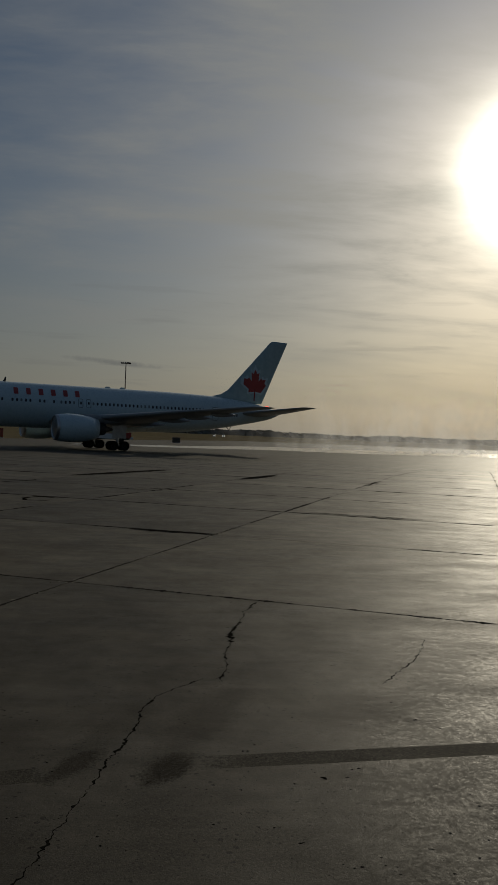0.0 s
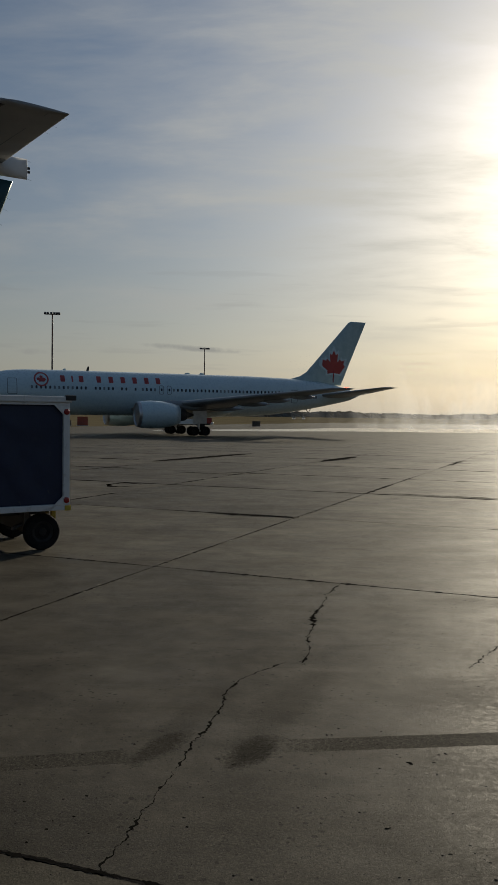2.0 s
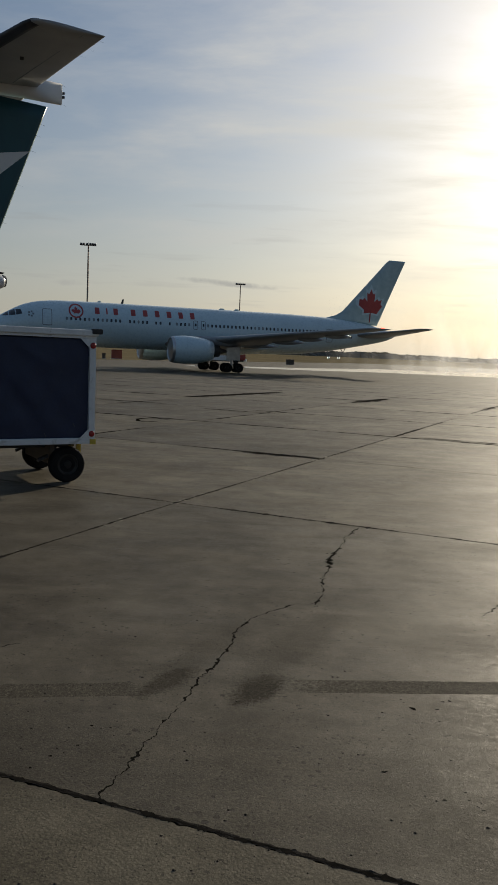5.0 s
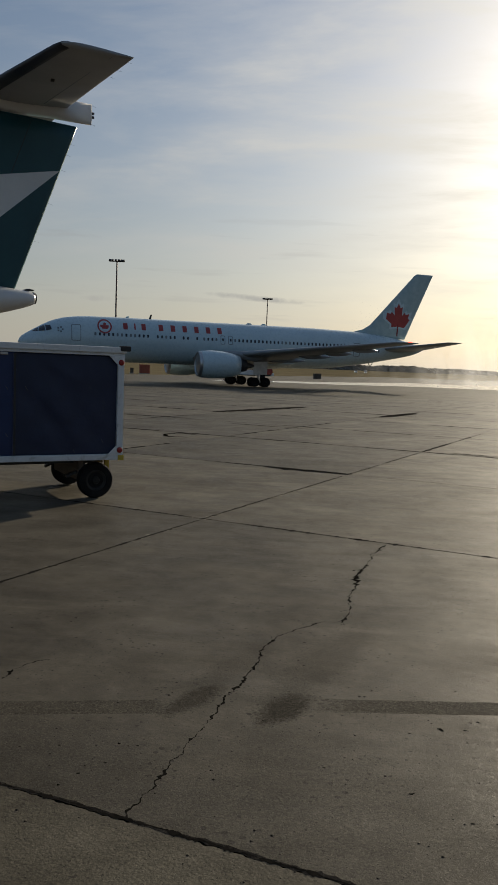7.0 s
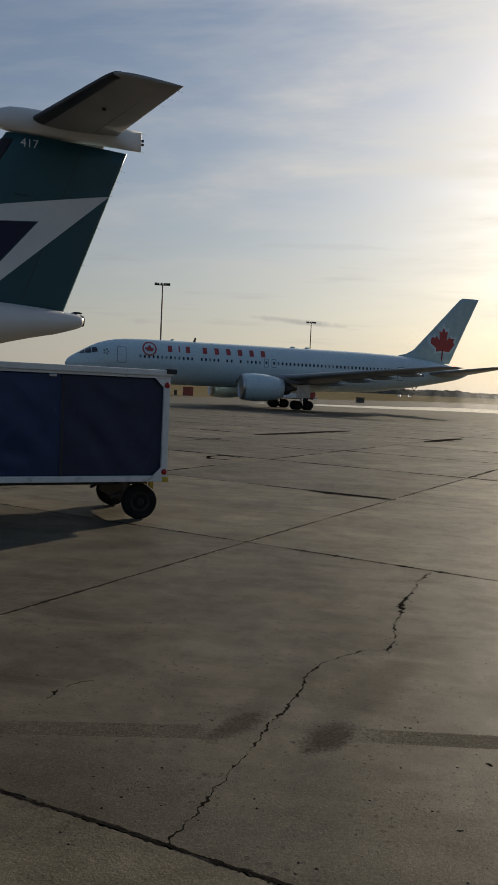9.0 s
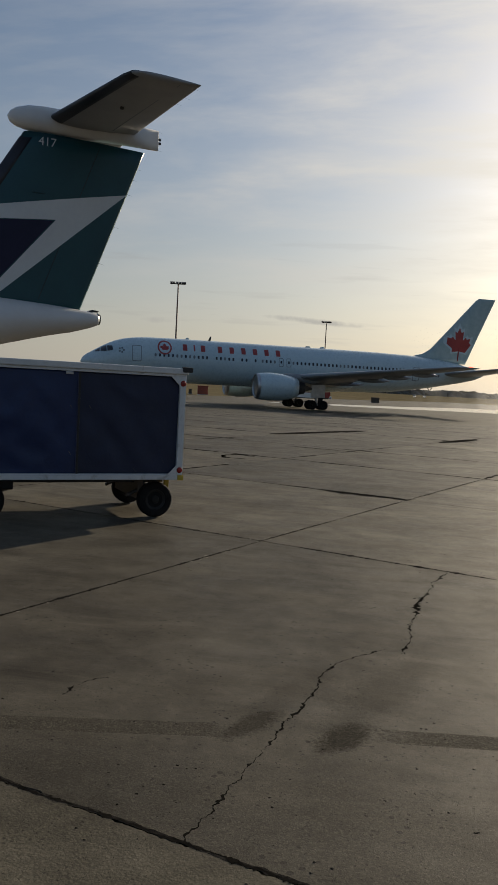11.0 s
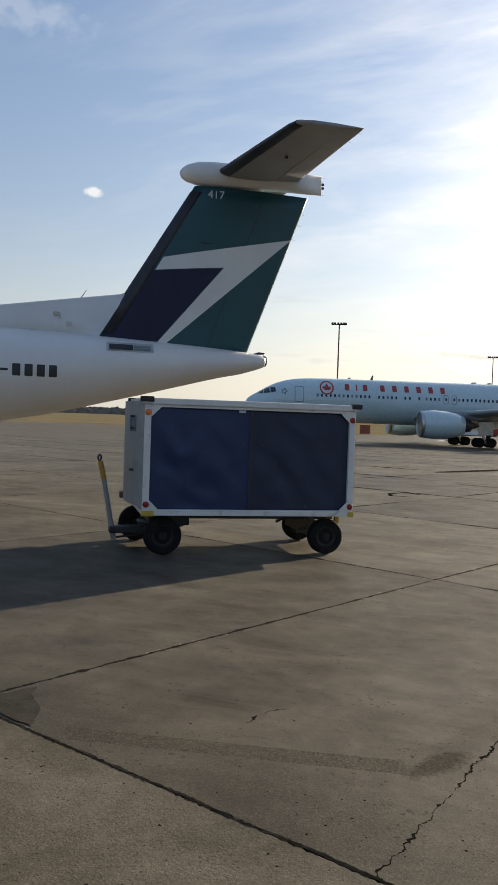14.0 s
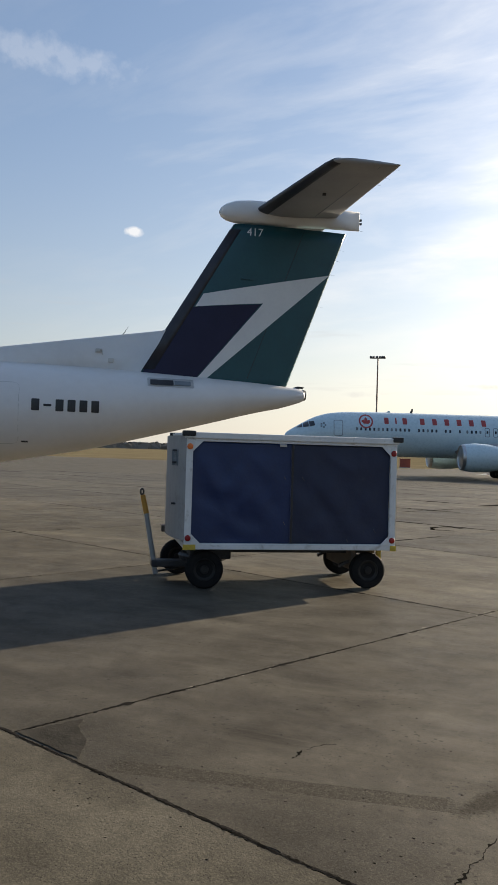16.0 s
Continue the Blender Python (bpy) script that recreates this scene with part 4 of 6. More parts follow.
def airliner():
    A = thing("airliner", pose(-38.77, 90.73, -1.0, 0, 0, 26.0), "pale ice-blue twin-engine airliner taxiing on the apron", "airliner")
    top = ((0, 4.4), (0.25, 4.95), (0.6, 5.25), (1.2, 5.62), (1.9, 6.0), (2.7, 6.5), (3.5, 6.92), (4.5, 7.3), (6, 7.6), (8, 7.75), (12, 7.79), (37, 7.79), (44, 7.62), (49, 7.1), (52, 6.5), (53.7, 5.95))
    bot = ((0, 4.4), (0.25, 3.85), (0.6, 3.52), (1.2, 3.2), (2, 2.92), (3.5, 2.6), (6, 2.42), (9, 2.38), (32, 2.38), (36, 2.42), (40, 2.65), (45, 3.35), (50, 4.3), (52.5, 4.85), (53.7, 5.4))
    wid = ((0, 0.02), (0.25, 0.58), (0.6, 0.92), (1.2, 1.32), (2, 1.7), (3.5, 2.12), (5, 2.36), (7, 2.49), (9, 2.515), (35, 2.515), (40, 2.3), (45, 1.85), (50, 1.1), (52.5, 0.65), (53.7, 0.3))

    def prof(t, x):
        xs, zs = [p[0] for p in t], [p[1] for p in t]
        r = min(0.8, x * 0.5, (53.7 - x) * 0.5)
        return float(np.mean([np.interp(x + d * r, xs, zs) for d in (-1, -0.5, 0, 0.5, 1)]))

    def depth(x, z):
        a, b, w = prof(top, x), prof(bot, x), prof(wid, x)
        c, h = (a + b) / 2, (a - b) / 2
        return w * math.sqrt(max(0.0, 1 - ((z - c) / h) ** 2)) if h > 0.01 else 0.0

    stations = [0, 0.08, 0.2, 0.4, 0.7, 1.0, 1.4, 1.8, 2.3, 2.8, 3.4, 4, 5, 6, 7, 8, 10, 12, 16, 20, 24, 28, 32, 34, 36, 38, 40, 42, 44, 46, 48, 50, 51.5, 52.6, 53.3, 53.7]
    rings = []
    for x in stations:
        a, b, w = prof(top, x), prof(bot, x), max(0.02, prof(wid, x))
        c, h = (a + b) / 2, max(0.02, (a - b) / 2)
        rings.append([Vector((x, w * math.cos(2 * math.pi * i / 48), c + h * math.sin(2 * math.pi * i / 48))) for i in range(48)])
    body = part("fuselage", loft(bmesh.new(), rings), M_ICE, A, "pale ice-blue fuselage", smooth=True)
    # belly fairing
    b = bmesh.new()
    rr = []
    for i in range(13):
        s = i / 12
        x, g = 20.5 + 14.5 * s, math.sin(math.pi * s) ** 0.5 if 0 < s < 1 else 0.05
        rr.append([Vector((x, 2.62 * (0.5 + 0.5 * g) * math.cos(a), 3.2 + (0.2 + 0.95 * g) * math.sin(a))) for a in [2 * math.pi * k / 24 for k in range(24)]])
    part("belly_fairing", loft(b, rr), M_ICE, A, smooth=True)

    # wings, tailplane and fin
    for s in (-1, 1):
        w = bmesh.new()
        loft(w, [foil((20.6, s * 1.8, 3.25), (32.8, s * 1.8, 3.1), 0.13, (0, 0, 1)), foil((25.0, s * 8.0, 3.95), (32.4, s * 8.0, 3.8), 0.115, (0, 0, 1)),
                 foil((31.0, s * 16.0, 4.8), (35.9, s * 16.0, 4.68), 0.10, (0, 0, 1)), foil((36.7, s * 23.3, 5.55), (39.1, s * 23.3, 5.48), 0.09, (0, 0, 1)),
                 foil((38.0, s * 23.8, 5.6), (39.3, s * 23.8, 5.56), 0.06, (0, 0, 1))])
        wing = part("wing", w, M_WINGGREY, A, "grey swept wing", smooth=True)
        for y, x0, x1, z in ((6.0, 28.5, 34.0, 3.3), (11.0, 31.0, 35.2, 3.85), (14.5, 32.6, 36.2, 4.25), (18.0, 34.4, 37.6, 4.65)):
            b = bmesh.new()
            loft(b, [[Vector((x0 + (x1 - x0) * t, s * y + 0.22 * r * math.cos(a), z + 0.1 * t + 0.3 * r * math.sin(a))) for a in [2 * math.pi * k / 10 for k in range(10)]]
                     for t, r in ((0, 0.1), (0.2, 0.8), (0.5, 1.0), (0.8, 0.7), (1.0, 0.08))])
            part("flap_fairing", b, M_WINGGREY, wing, smooth=True)
        b = bmesh.new()
        tube(b, (38.2, s * 23.55, 5.62), (38.6, s * 23.62, 5.62), 0.09, 0.05, 8)
        part("position_light", b, M_REDLAMP if s < 0 else M_GLASS, wing, "red wingtip light" if s < 0 else "")
        t = bmesh.new()
        loft(t, [foil((46.6, s * 0.5, 5.35), (52.4, s * 0.5, 5.3), 0.11, (0, 0, 1)), foil((52.0, s * 9.0, 6.4), (54.0, s * 9.0, 6.36), 0.09, (0, 0, 1)),
                 foil((53.0, s * 9.3, 6.45), (54.1, s * 9.3, 6.42), 0.05, (0, 0, 1))])
        part("tailplane", t, M_WINGGREY, A, "grey horizontal tailplane", smooth=True)
        # engine
        m = Matrix.Translation((0, s * 7.9, 2.55))
        e = bmesh.new()
        revolve(e, [(23.4, 0.95), (20.9, 1.12), (20.2, 1.1), (19.75, 1.2), (19.62, 1.3), (19.72, 1.42), (20.2, 1.55), (21.3, 1.64), (22.6, 1.58), (23.8, 1.38), (24.7, 1.12), (24.68, 1.06), (23.6, 1.0)], "x", 36, m)
        nac = part("nacelle", e, M_ICE, A, "pale blue engine nacelle", smooth=True)
        e = bmesh.new()
        revolve(e, [(20.3, 1.125), (20.0, 1.13), (19.74, 1.21), (19.6, 1.3), (19.7, 1.43), (19.95, 1.505), (20.0, 1.49), (19.8, 1.4), (19.75, 1.3)], "x", 36, m)
        part("intake_lip", e, M_METAL, nac, "polished metal intake lip", smooth=True)
        e = bmesh.new()
        revolve(e, [(20.95, 0.02), (21.0, 1.1), (21.05, 1.1), (21.06, 0.02)], "x", 30, m)
        revolve(e, [(20.3, 0.02), (20.45, 0.16), (20.7, 0.28), (20.96, 0.36)], "x", 16, m)
        for k in range(24):
            a = 2 * math.pi * k / 24
            q = m @ Matrix.Rotation(a, 4, "X")
            add_box(e, 20.85, 20.93, -0.09, 0.09, 0.35, 1.1, m=q)
        part("fan", e, M_DARKMETAL, nac, "dark engine fan")
        e = bmesh.new()
        revolve(e, [(23.5, 0.9), (24.6, 0.86), (25.6, 0.66), (25.7, 0.5), (25.7, 0.42), (26.6, 0.12), (26.65, 0.02)], "x", 24, m)
        part("exhaust_core", e, M_DARKMETAL, nac, smooth=True)
        e = bmesh.new()
        loft(e, [foil((20.8, s * 7.9, 4.0), (26.4, s * 7.9, 3.1), 0.06, (0, 1, 0)), foil((24.0, s * 7.9, 4.25), (29.0, s * 7.9, 3.75), 0.06, (0, 1, 0))])
        part("pylon", e, M_WINGGREY, nac, smooth=True)
    f = bmesh.new()
    fin_rows = ((6.9, 42.0, 51.0), (7.65, 43.3, 51.35), (8.0, 44.6, 51.5), (8.6, 45.6, 51.75), (10.0, 46.9, 52.35), (15.6, 52.0, 54.8), (15.85, 52.4, 54.9))
    loft(f, [foil((a, 0, z), (c, 0, z), 0.09 if z > 8 else 0.055, (0, 1, 0)) for z, a, c in fin_rows])
    fin = part("fin", f, M_FINBLUE, A, "tall blue-grey fin with a red leaf mark", smooth=True)

    def fin_depth(x, z):
        zs = [r[0] for r in fin_rows]
        a, c = np.interp(z, zs, [r[1] for r in fin_rows]), np.interp(z, zs, [r[2] for r in fin_rows])
        t = 0.09 if z > 8 else 0.055 + 0.035 * max(0.0, (z - 7.65) / 0.35)
        return foil_half((x - a) / (c - a), t, c - a)

    # plain lobed red leaf with a stem
    half = [(0.0, 1.02), (0.16, 0.72), (0.33, 0.80), (0.23, 0.28), (0.29, 0.25), (0.52, 0.47), (0.59, 0.33), (0.90, 0.40), (0.80, 0.12), (0.95, 0.0), (0.46, -0.32), (0.52, -0.50), (0.06, -0.44)]
    leaf = half + [(-x, z) for x, z in reversed(half[1:])]
    for side in (-1, 1):
        part("leaf_halo", sheet_on([(49.75 + 2.45 * x, 9.6 + 2.75 * z) for x, z in leaf], fin_depth, 0.006, side), M_ICE, fin, "pale leaf outline")
        part("leaf_mark", sheet_on([(49.75 + 1.95 * x, 9.55 + 2.15 * z) for x, z in leaf], fin_depth, 0.012, side), M_RED, fin, "plain red leaf shape")
        part("leaf_stem", sheet_on(rect(49.67, 49.85, 7.3, 8.95), fin_depth, 0.014, side), M_LEAFDARK, fin)
        part("roundel", ring_plate(9.76, 6.55, 0.86, 0.68, depth, side), M_RED, body, "thin red ring")
        part("roundel_leaf", sheet_on([(9.76 + 0.56 * x, 6.5 + 0.56 * z) for x, z in leaf], depth, 0.012, side), M_RED, body, "plain red leaf shape")
        # title drawn as plain bars, one for each letter
        bars = [11.85, 13.25, 14.05] + [16.15 + 1.48 * k for k in range(6)]
        wide = [0.78, 0.26, 0.78] + [0.8] * 6
        for x, wdt in zip(bars, wide):
            part("title_bar", sheet_on(rect(x + wdt * 0.16, x + wdt * 0.84, 6.30, 7.08, 0.08), depth, 0.012, side), M_RED, body, "plain red bar")
        xs = [8.65 + 0.522 * k for k in range(13)] + [16.1 + 0.522 * k for k in range(5)] + [19.3, 19.85, 21.0] + [21.9 + 0.522 * k for k in range(4)] + [25.9 + 0.522 * k for k in range(32)]
        shade = random.Random(3)
        for x in xs:
            part("window", sheet_on(rect(x - 0.12, x + 0.12, 5.42, 5.80, 0.09, 3), depth, 0.010, side, cuts=1), M_LINE if shade.random() < 0.35 else M_GLASS, body)
        for x0, x1, z0, z1 in ((5.9, 7.0, 4.72, 6.62), (24.0, 24.6, 5.05, 6.15), (25.0, 25.6, 5.05, 6.15), (42.4, 43.4, 4.3, 6.05)):
            part("door", sheet_on(rect(x0, x1, z0, z1, 0.16), depth, 0.004, side), M_ICE, body, "pale blue cabin door")
            part("door_seam", frame_plate(x0, x1, z0, z1, 0.07, depth, side), M_LINE, body)
        part("door_window", sheet_on(rect(24.2, 24.42, 5.45, 5.8, 0.08, 3), depth, 0.012, side, cuts=1), M_GLASS, body)
        part("door_window", sheet_on(rect(25.2, 25.42, 5.45, 5.8, 0.08, 3), depth, 0.012, side, cuts=1), M_GLASS, body)
        for q in (((1.5, 5.62), (2.15, 5.66), (2.2, 6.1), (1.95, 5.97)), ((2.25, 5.68), (2.95, 5.74), (2.9, 6.42), (2.3, 6.17)), ((3.05, 5.76), (3.7, 5.9), (3.55, 6.42), (3.0, 6.42))):
            part("cockpit_window", sheet_on(list(q), depth, 0.05, side, cuts=0.12), M_GLASS, body, "dark cockpit window")
        for k in range(5):
            a = 2 * math.pi * k / 5
            part("small_mark", sheet_on(rect(4.55 + 0.26 * math.cos(a), 4.75 + 0.26 * math.cos(a), 5.85 + 0.26 * math.sin(a), 6.05 + 0.26 * math.sin(a)), depth, 0.01, side, cuts=1), M_LINE, body)
        for k in range(6):
            part("marking_bar", sheet_on(rect(44.4 + 0.36 * k, 44.66 + 0.36 * k, 4.95, 5.28), depth, 0.01, side, cuts=1), M_LINE, body)
    # antennas and tail details
    for x, h, c in ((15.4, 0.55, 0.35), (12.5, 0.2, 0.5), (28.0, 0.18, 0.9), (30.0, 0.2, 0.8)):
        b = bmesh.new()
        loft(b, [foil((x, 0, 7.74), (x + c, 0, 7.74), 0.12, (0, 1, 0), 6), foil((x + 0.25, 0, 7.78 + h), (x + 0.25 + c * 0.5, 0, 7.78 + h), 0.1, (0, 1, 0), 6)])
        part("antenna", b, M_DARKMETAL if h > 0.3 else M_ICE, body)
    b = bmesh.new()
    tube(b, (45.6, 0, 3.6), (46.0, 0, 3.05), 0.07, 0.05, 8)
    tube(b, (46.4, 0, 3.7), (46.0, 0, 3.05), 0.05, 0.05, 8)
    part("tail_skid", b, M_DARKMETAL, body)
    b = bmesh.new()
    revolve(b, [(53.55, 0.26), (53.85, 0.2), (53.9, 0.1)], "x", 16, Matrix.Translation((0, 0, 5.68)))
    part("exhaust_tip", b, M_DARKMETAL, body)
    # landing gear
    b = bmesh.new()
    tube(b, (6.2, 0, 2.6), (6.2, 0, 0.47), 0.13, 0.1)
    tube(b, (6.2, -0.42, 0.47), (6.2, 0.42, 0.47), 0.07)
    tube(b, (5.0, 0, 2.55), (6.15, 0, 1.2), 0.06)
    add_box(b, 5.3, 6.9, -0.62, -0.56, 1.6, 2.5)
    add_box(b, 5.3, 6.9, 0.56, 0.62, 1.6, 2.5)
    part("nose_gear", b, M_METAL, A, "steel nose gear strut with doors")
    for y in (-0.32, 0.32):
        wheel(A, (6.2, y, 0.47), 0.47, 0.30)
    for s in (-1, 1):
        b = bmesh.new()
        tube(b, (28.4, s * 4.65, 3.4), (28.4, s * 4.65, 0.65), 0.22, 0.17)
        tube(b, (27.69, s * 4.65, 0.6), (29.11, s * 4.65, 0.6), 0.12)
        tube(b, (28.4, s * 2.6, 2.9), (28.4, s * 4.6, 1.3), 0.09)
        for x in (27.69, 29.11):
            tube(b, (x, s * 4.65 - 0.6, 0.6), (x, s * 4.65 + 0.6, 0.6), 0.08)
        add_box(b, 27.5, 29.3, s * 5.15 - 0.03, s * 5.15 + 0.03, 1.5, 3.3)
        part("main_gear", b, M_METAL, A, "steel main gear bogie")
        for x in (27.69, 29.11):
            for dy in (-0.57, 0.57):
                wheel(A, (x, s * 4.65 + dy, 0.585), 0.585, 0.44)


def ring_plate(cx, cz, r1, r0, depth, side, k=28, proud=0.012):
    bm = bmesh.new()
    rows = []
    for r, p in ((r0, -0.01), (r0, proud), (r1, proud), (r1, -0.01)):
        rows.append([Vector((cx + r * math.cos(2 * math.pi * i / k), side * (depth(cx + r * math.cos(2 * math.pi * i / k), cz + r * math.sin(2 * math.pi * i / k)) + p),
                             cz + r * math.sin(2 * math.pi * i / k))) for i in range(k)])
    return loft(bm, rows + rows[:1], cap=False)


def frame_plate(x0, x1, z0, z1, w, depth, side, proud=0.012):
    """A thin rounded outline on a curved skin."""
    bm = bmesh.new()
    outer, inner = rect(x0, x1, z0, z1, 0.16, 4), rect(x0 + w, x1 - w, z0 + w, z1 - w, 0.10, 4)

    def dense(poly):
        out = []
        for a, b in zip(poly, poly[1:] + poly[:1]):
            k = 5 if math.dist(a, b) > 0.3 else 1
            out += [(a[0] + (b[0] - a[0]) * i / k, a[1] + (b[1] - a[1]) * i / k) for i in range(k)]
        return out

    o, n = dense(outer), dense(inner)
    k = min(len(o), len(n))
    rows = [[Vector((x, side * (depth(x, z) + p), z)) for x, z in q[:k]] for q, p in ((n, -0.01), (n, proud), (o, proud), (o, -0.01))]
    return loft(bm, rows, cap=False)


# ---------------------------------------------------------------- turboprop with the dark tail


def text_part(body, size, m, material, parent, label):
    cu = bpy.data.curves.new("text", "FONT")
    cu.body, cu.size, cu.extrude = body, size, 0.004
    tmp = new("lettering", cu)
    me = bpy.data.meshes.new_from_object(tmp.evaluated_get(bpy.context.evaluated_depsgraph_get()))
    bpy.data.objects.remove(tmp)
    me.materials.clear()
    me.materials.append(material)
    ob = new("lettering", me)
    ob.parent = parent
    ob.matrix_local = m
    return tagged(ob, label)


def turboprop():
    T = thing("turboprop", pose(-8.795, 20.115, 0.015, 0, 0, 37.5), "white turboprop aircraft with a teal and navy T-tail", "aircraft")
    # stations: x (aft), top, bottom, half width
    st = ((-26.6, 2.25, 2.15, 0.05), (-26.2, 2.6, 1.75, 0.5), (-25.5, 2.95, 1.4, 0.85), (-24.3, 3.4, 1.12, 1.15), (-22.8, 3.62, 1.0, 1.3), (-20.5, 3.66, 0.98, 1.345), (-9.0, 3.66, 0.98, 1.345), (-7.3, 3.64, 1.06, 1.32),
          (-5.1, 3.60, 1.45, 1.2), (-3.0, 3.52, 1.97, 0.96), (-1.5, 3.45, 2.36, 0.72), (-0.6, 3.40, 2.6, 0.53), (0.0, 3.35, 2.72, 0.40), (0.45, 3.31, 2.86, 0.27), (0.66, 3.28, 2.93, 0.2), (0.72, 3.24, 2.98, 0.15))

    def at(x):
        xs = [s[0] for s in st]
        r = 0.35 if -24 < x < -0.4 else 0.05
        return [float(np.mean([np.interp(x + d * r, xs, [s[k] for s in st]) for d in (-1, -0.5, 0, 0.5, 1)])) for k in (1, 2, 3)]

    def depth(x, z):
        a, b, w = at(x)
        return w * math.sqrt(max(0.0, 1 - ((z - (a + b) / 2) / ((a - b) / 2)) ** 2))

    xs = sorted({s[0] for s in st} | {-24 + k for k in range(24)} | {-0.3, 0.25, 0.55})
    rings = []
    for x in xs:
        a, b, w = at(x)
        rings.append([Vector((x, w * math.cos(2 * math.pi * i / 48), (a + b) / 2 + (a - b) / 2 * math.sin(2 * math.pi * i / 48))) for i in range(48)])
    body = part("fuselage", loft(bmesh.new(), rings), M_WHITE, T, "glossy white rear fuselage", smooth=True)
    b = bmesh.new()
    revolve(b, [(0.69, 0.01), (0.69, 0.165), (0.765, 0.135), (0.77, 0.01)], "x", 20, Matrix.Translation((0, 0, 3.12)))
    part("exhaust_ring", b, M_INK, body, "dark exhaust outlet at the tail cone")
    b = bmesh.new()
    loft(b, [foil((0.35, 0, 3.3), (0.7, 0, 3.3), 0.3, (0, 1, 0), 6), foil((0.55, 0, 3.36), (0.74, 0, 3.34), 0.3, (0, 1, 0), 6)])
    part("tail_light", b, M_INK, body)

    # fin
    le = lambda z: -3.86 + (z - 3.45) * (2.46 / 4.16)
    te = lambda z: 0.225 + (z - 3.33) * (1.59 / 4.34)
    f = bmesh.new()
    loft(f, [foil((le(z), 0, z), (te(z), 0, z), 0.10, (0, 1, 0), 16) for z in (3.0, 3.5, 4.5, 5.5, 6.5, 7.3, 7.66)])
    fin = part("fin", f, M_TEAL, T, "teal fin with a white zigzag band", smooth=True)

    def fin_depth(x, z):
        a, c = le(z), te(z)
        return foil_half((x - a) / (c - a), 0.10, c - a)

    for side in (-1, 1):
        zig = [(-2.16, 5.70), (1.36, 6.47), (-2.04, 3.43), (-2.27, 3.45), (-0.52, 5.55), (-2.36, 5.35)]
        part("white_band", sheet_on(zig, fin_depth, 0.006, side, 0.22), M_STRIPE, fin, "silver-white zigzag band")
        navy = [(-2.66, 5.31), (-0.58, 5.52), (-2.31, 3.44), (-3.76, 3.44)]
        part("navy_panel", sheet_on(navy, fin_depth, 0.005, side, 0.22), M_NAVY, fin, "dark navy panel")
        part("hinge_line", sheet_on([(0.55, 7.55), (0.564, 7.55), (-0.89, 3.5), (-0.905, 3.5)], fin_depth, 0.004, side, 0.3), M_INK, fin)
        part("rudder_bracket", sheet_on(rect(-1.15, -0.8, 6.15, 6.19, 0.02), fin_depth, 0.03, side, 1), M_TEAL, fin)
    for z in (4.6, 5.6, 6.5, 6.9, 7.2):
        b = bmesh.new()
        tube(b, (te(z) - 0.01, 0, z), (te(z) + 0.13, 0, z - 0.03), 0.003, 0.0015, 5)
        part("static_wick", b, M_INK, fin)
    text_part("417", 0.30, Matrix.Translation((-1.03, -(fin_depth(-1.03, 7.45) + 0.012), 7.35)) @ pose(0, 0, 0, 0, 0, -math.degrees(math.atan2(fin_depth(-0.58, 7.45) - fin_depth(-1.03, 7.45), 0.45))) @ pose(0, 0, 0, 90, 0, 0), M_STRIPE, fin, "white fleet number on the fin")
    b = bmesh.new()
    rows = []
    for z in (3.62, 4.5, 5.5, 6.5, 7.5):
        a, c = le(z), te(z)
        ks = [0.09, 0.06, 0.03, 0.012, 0.003, 0]
        pts = [(s, foil_half(s, 0.10, c - a) + 0.007) for s in ks]
        row = [Vector((a - 0.012 + s * (c - a), -h, z)) for s, h in pts] + [Vector((a - 0.014, 0, z))] + [Vector((a - 0.012 + s * (c - a), h, z)) for s, h in reversed(pts)]
        rows.append(row)
    part("deice_boot", loft(b, rows), M_BOOT, fin, "black rubber leading-edge boot", smooth=True)

    # dorsal fin
    d = bmesh.new()
    rows = []
    for x, z in ((-9.6, 3.62), (-8.5, 3.82), (-7.32, 4.02), (-5.2, 4.36), (-3.3, 4.66), (-2.9, 4.72)):
        w = 0.06 + 0.03 * (x + 9.6) / 6.7
        row = [(-0.16, 3.3), (-w * 1.2, 3.3 + (z - 3.3) * 0.55), (-w * 0.6, z - 0.03), (0, z), (w * 0.6, z - 0.03), (w * 1.2, 3.3 + (z - 3.3) * 0.55), (0.16, 3.3)]
        rows.append([Vector((min(x, le(h) + 0.05), y, h)) for y, h in row])
    dorsal = part("dorsal_fin", loft(d, rows), M_WHITE, T, "long white dorsal fin", smooth=True)
    b = bmesh.new()
    add_box(b, -4.93, -4.80, -0.14, -0.05, 4.0, 4.1, 0.02)
    tube(b, (-4.78, -0.1, 4.09), (-4.74, -0.13, 3.93), 0.02, 0.012, 6)
    part("air_scoop", b, M_CARTGREY, dorsal)
    b = bmesh.new()
    add_box(b, -4.6, -4.46, -0.155, -0.05, 3.74, 3.86, 0.02)
    part("air_scoop", b, M_CARTGREY, dorsal)
    b = bmesh.new()
    tube(b, (-4.25, 0, 4.48), (-4.1, 0, 4.72), 0.012, 0.006, 6)
    part("whip_antenna", b, M_INK, dorsal)

    # bullet fairing and tailplane
    b = bmesh.new()
    rr = []
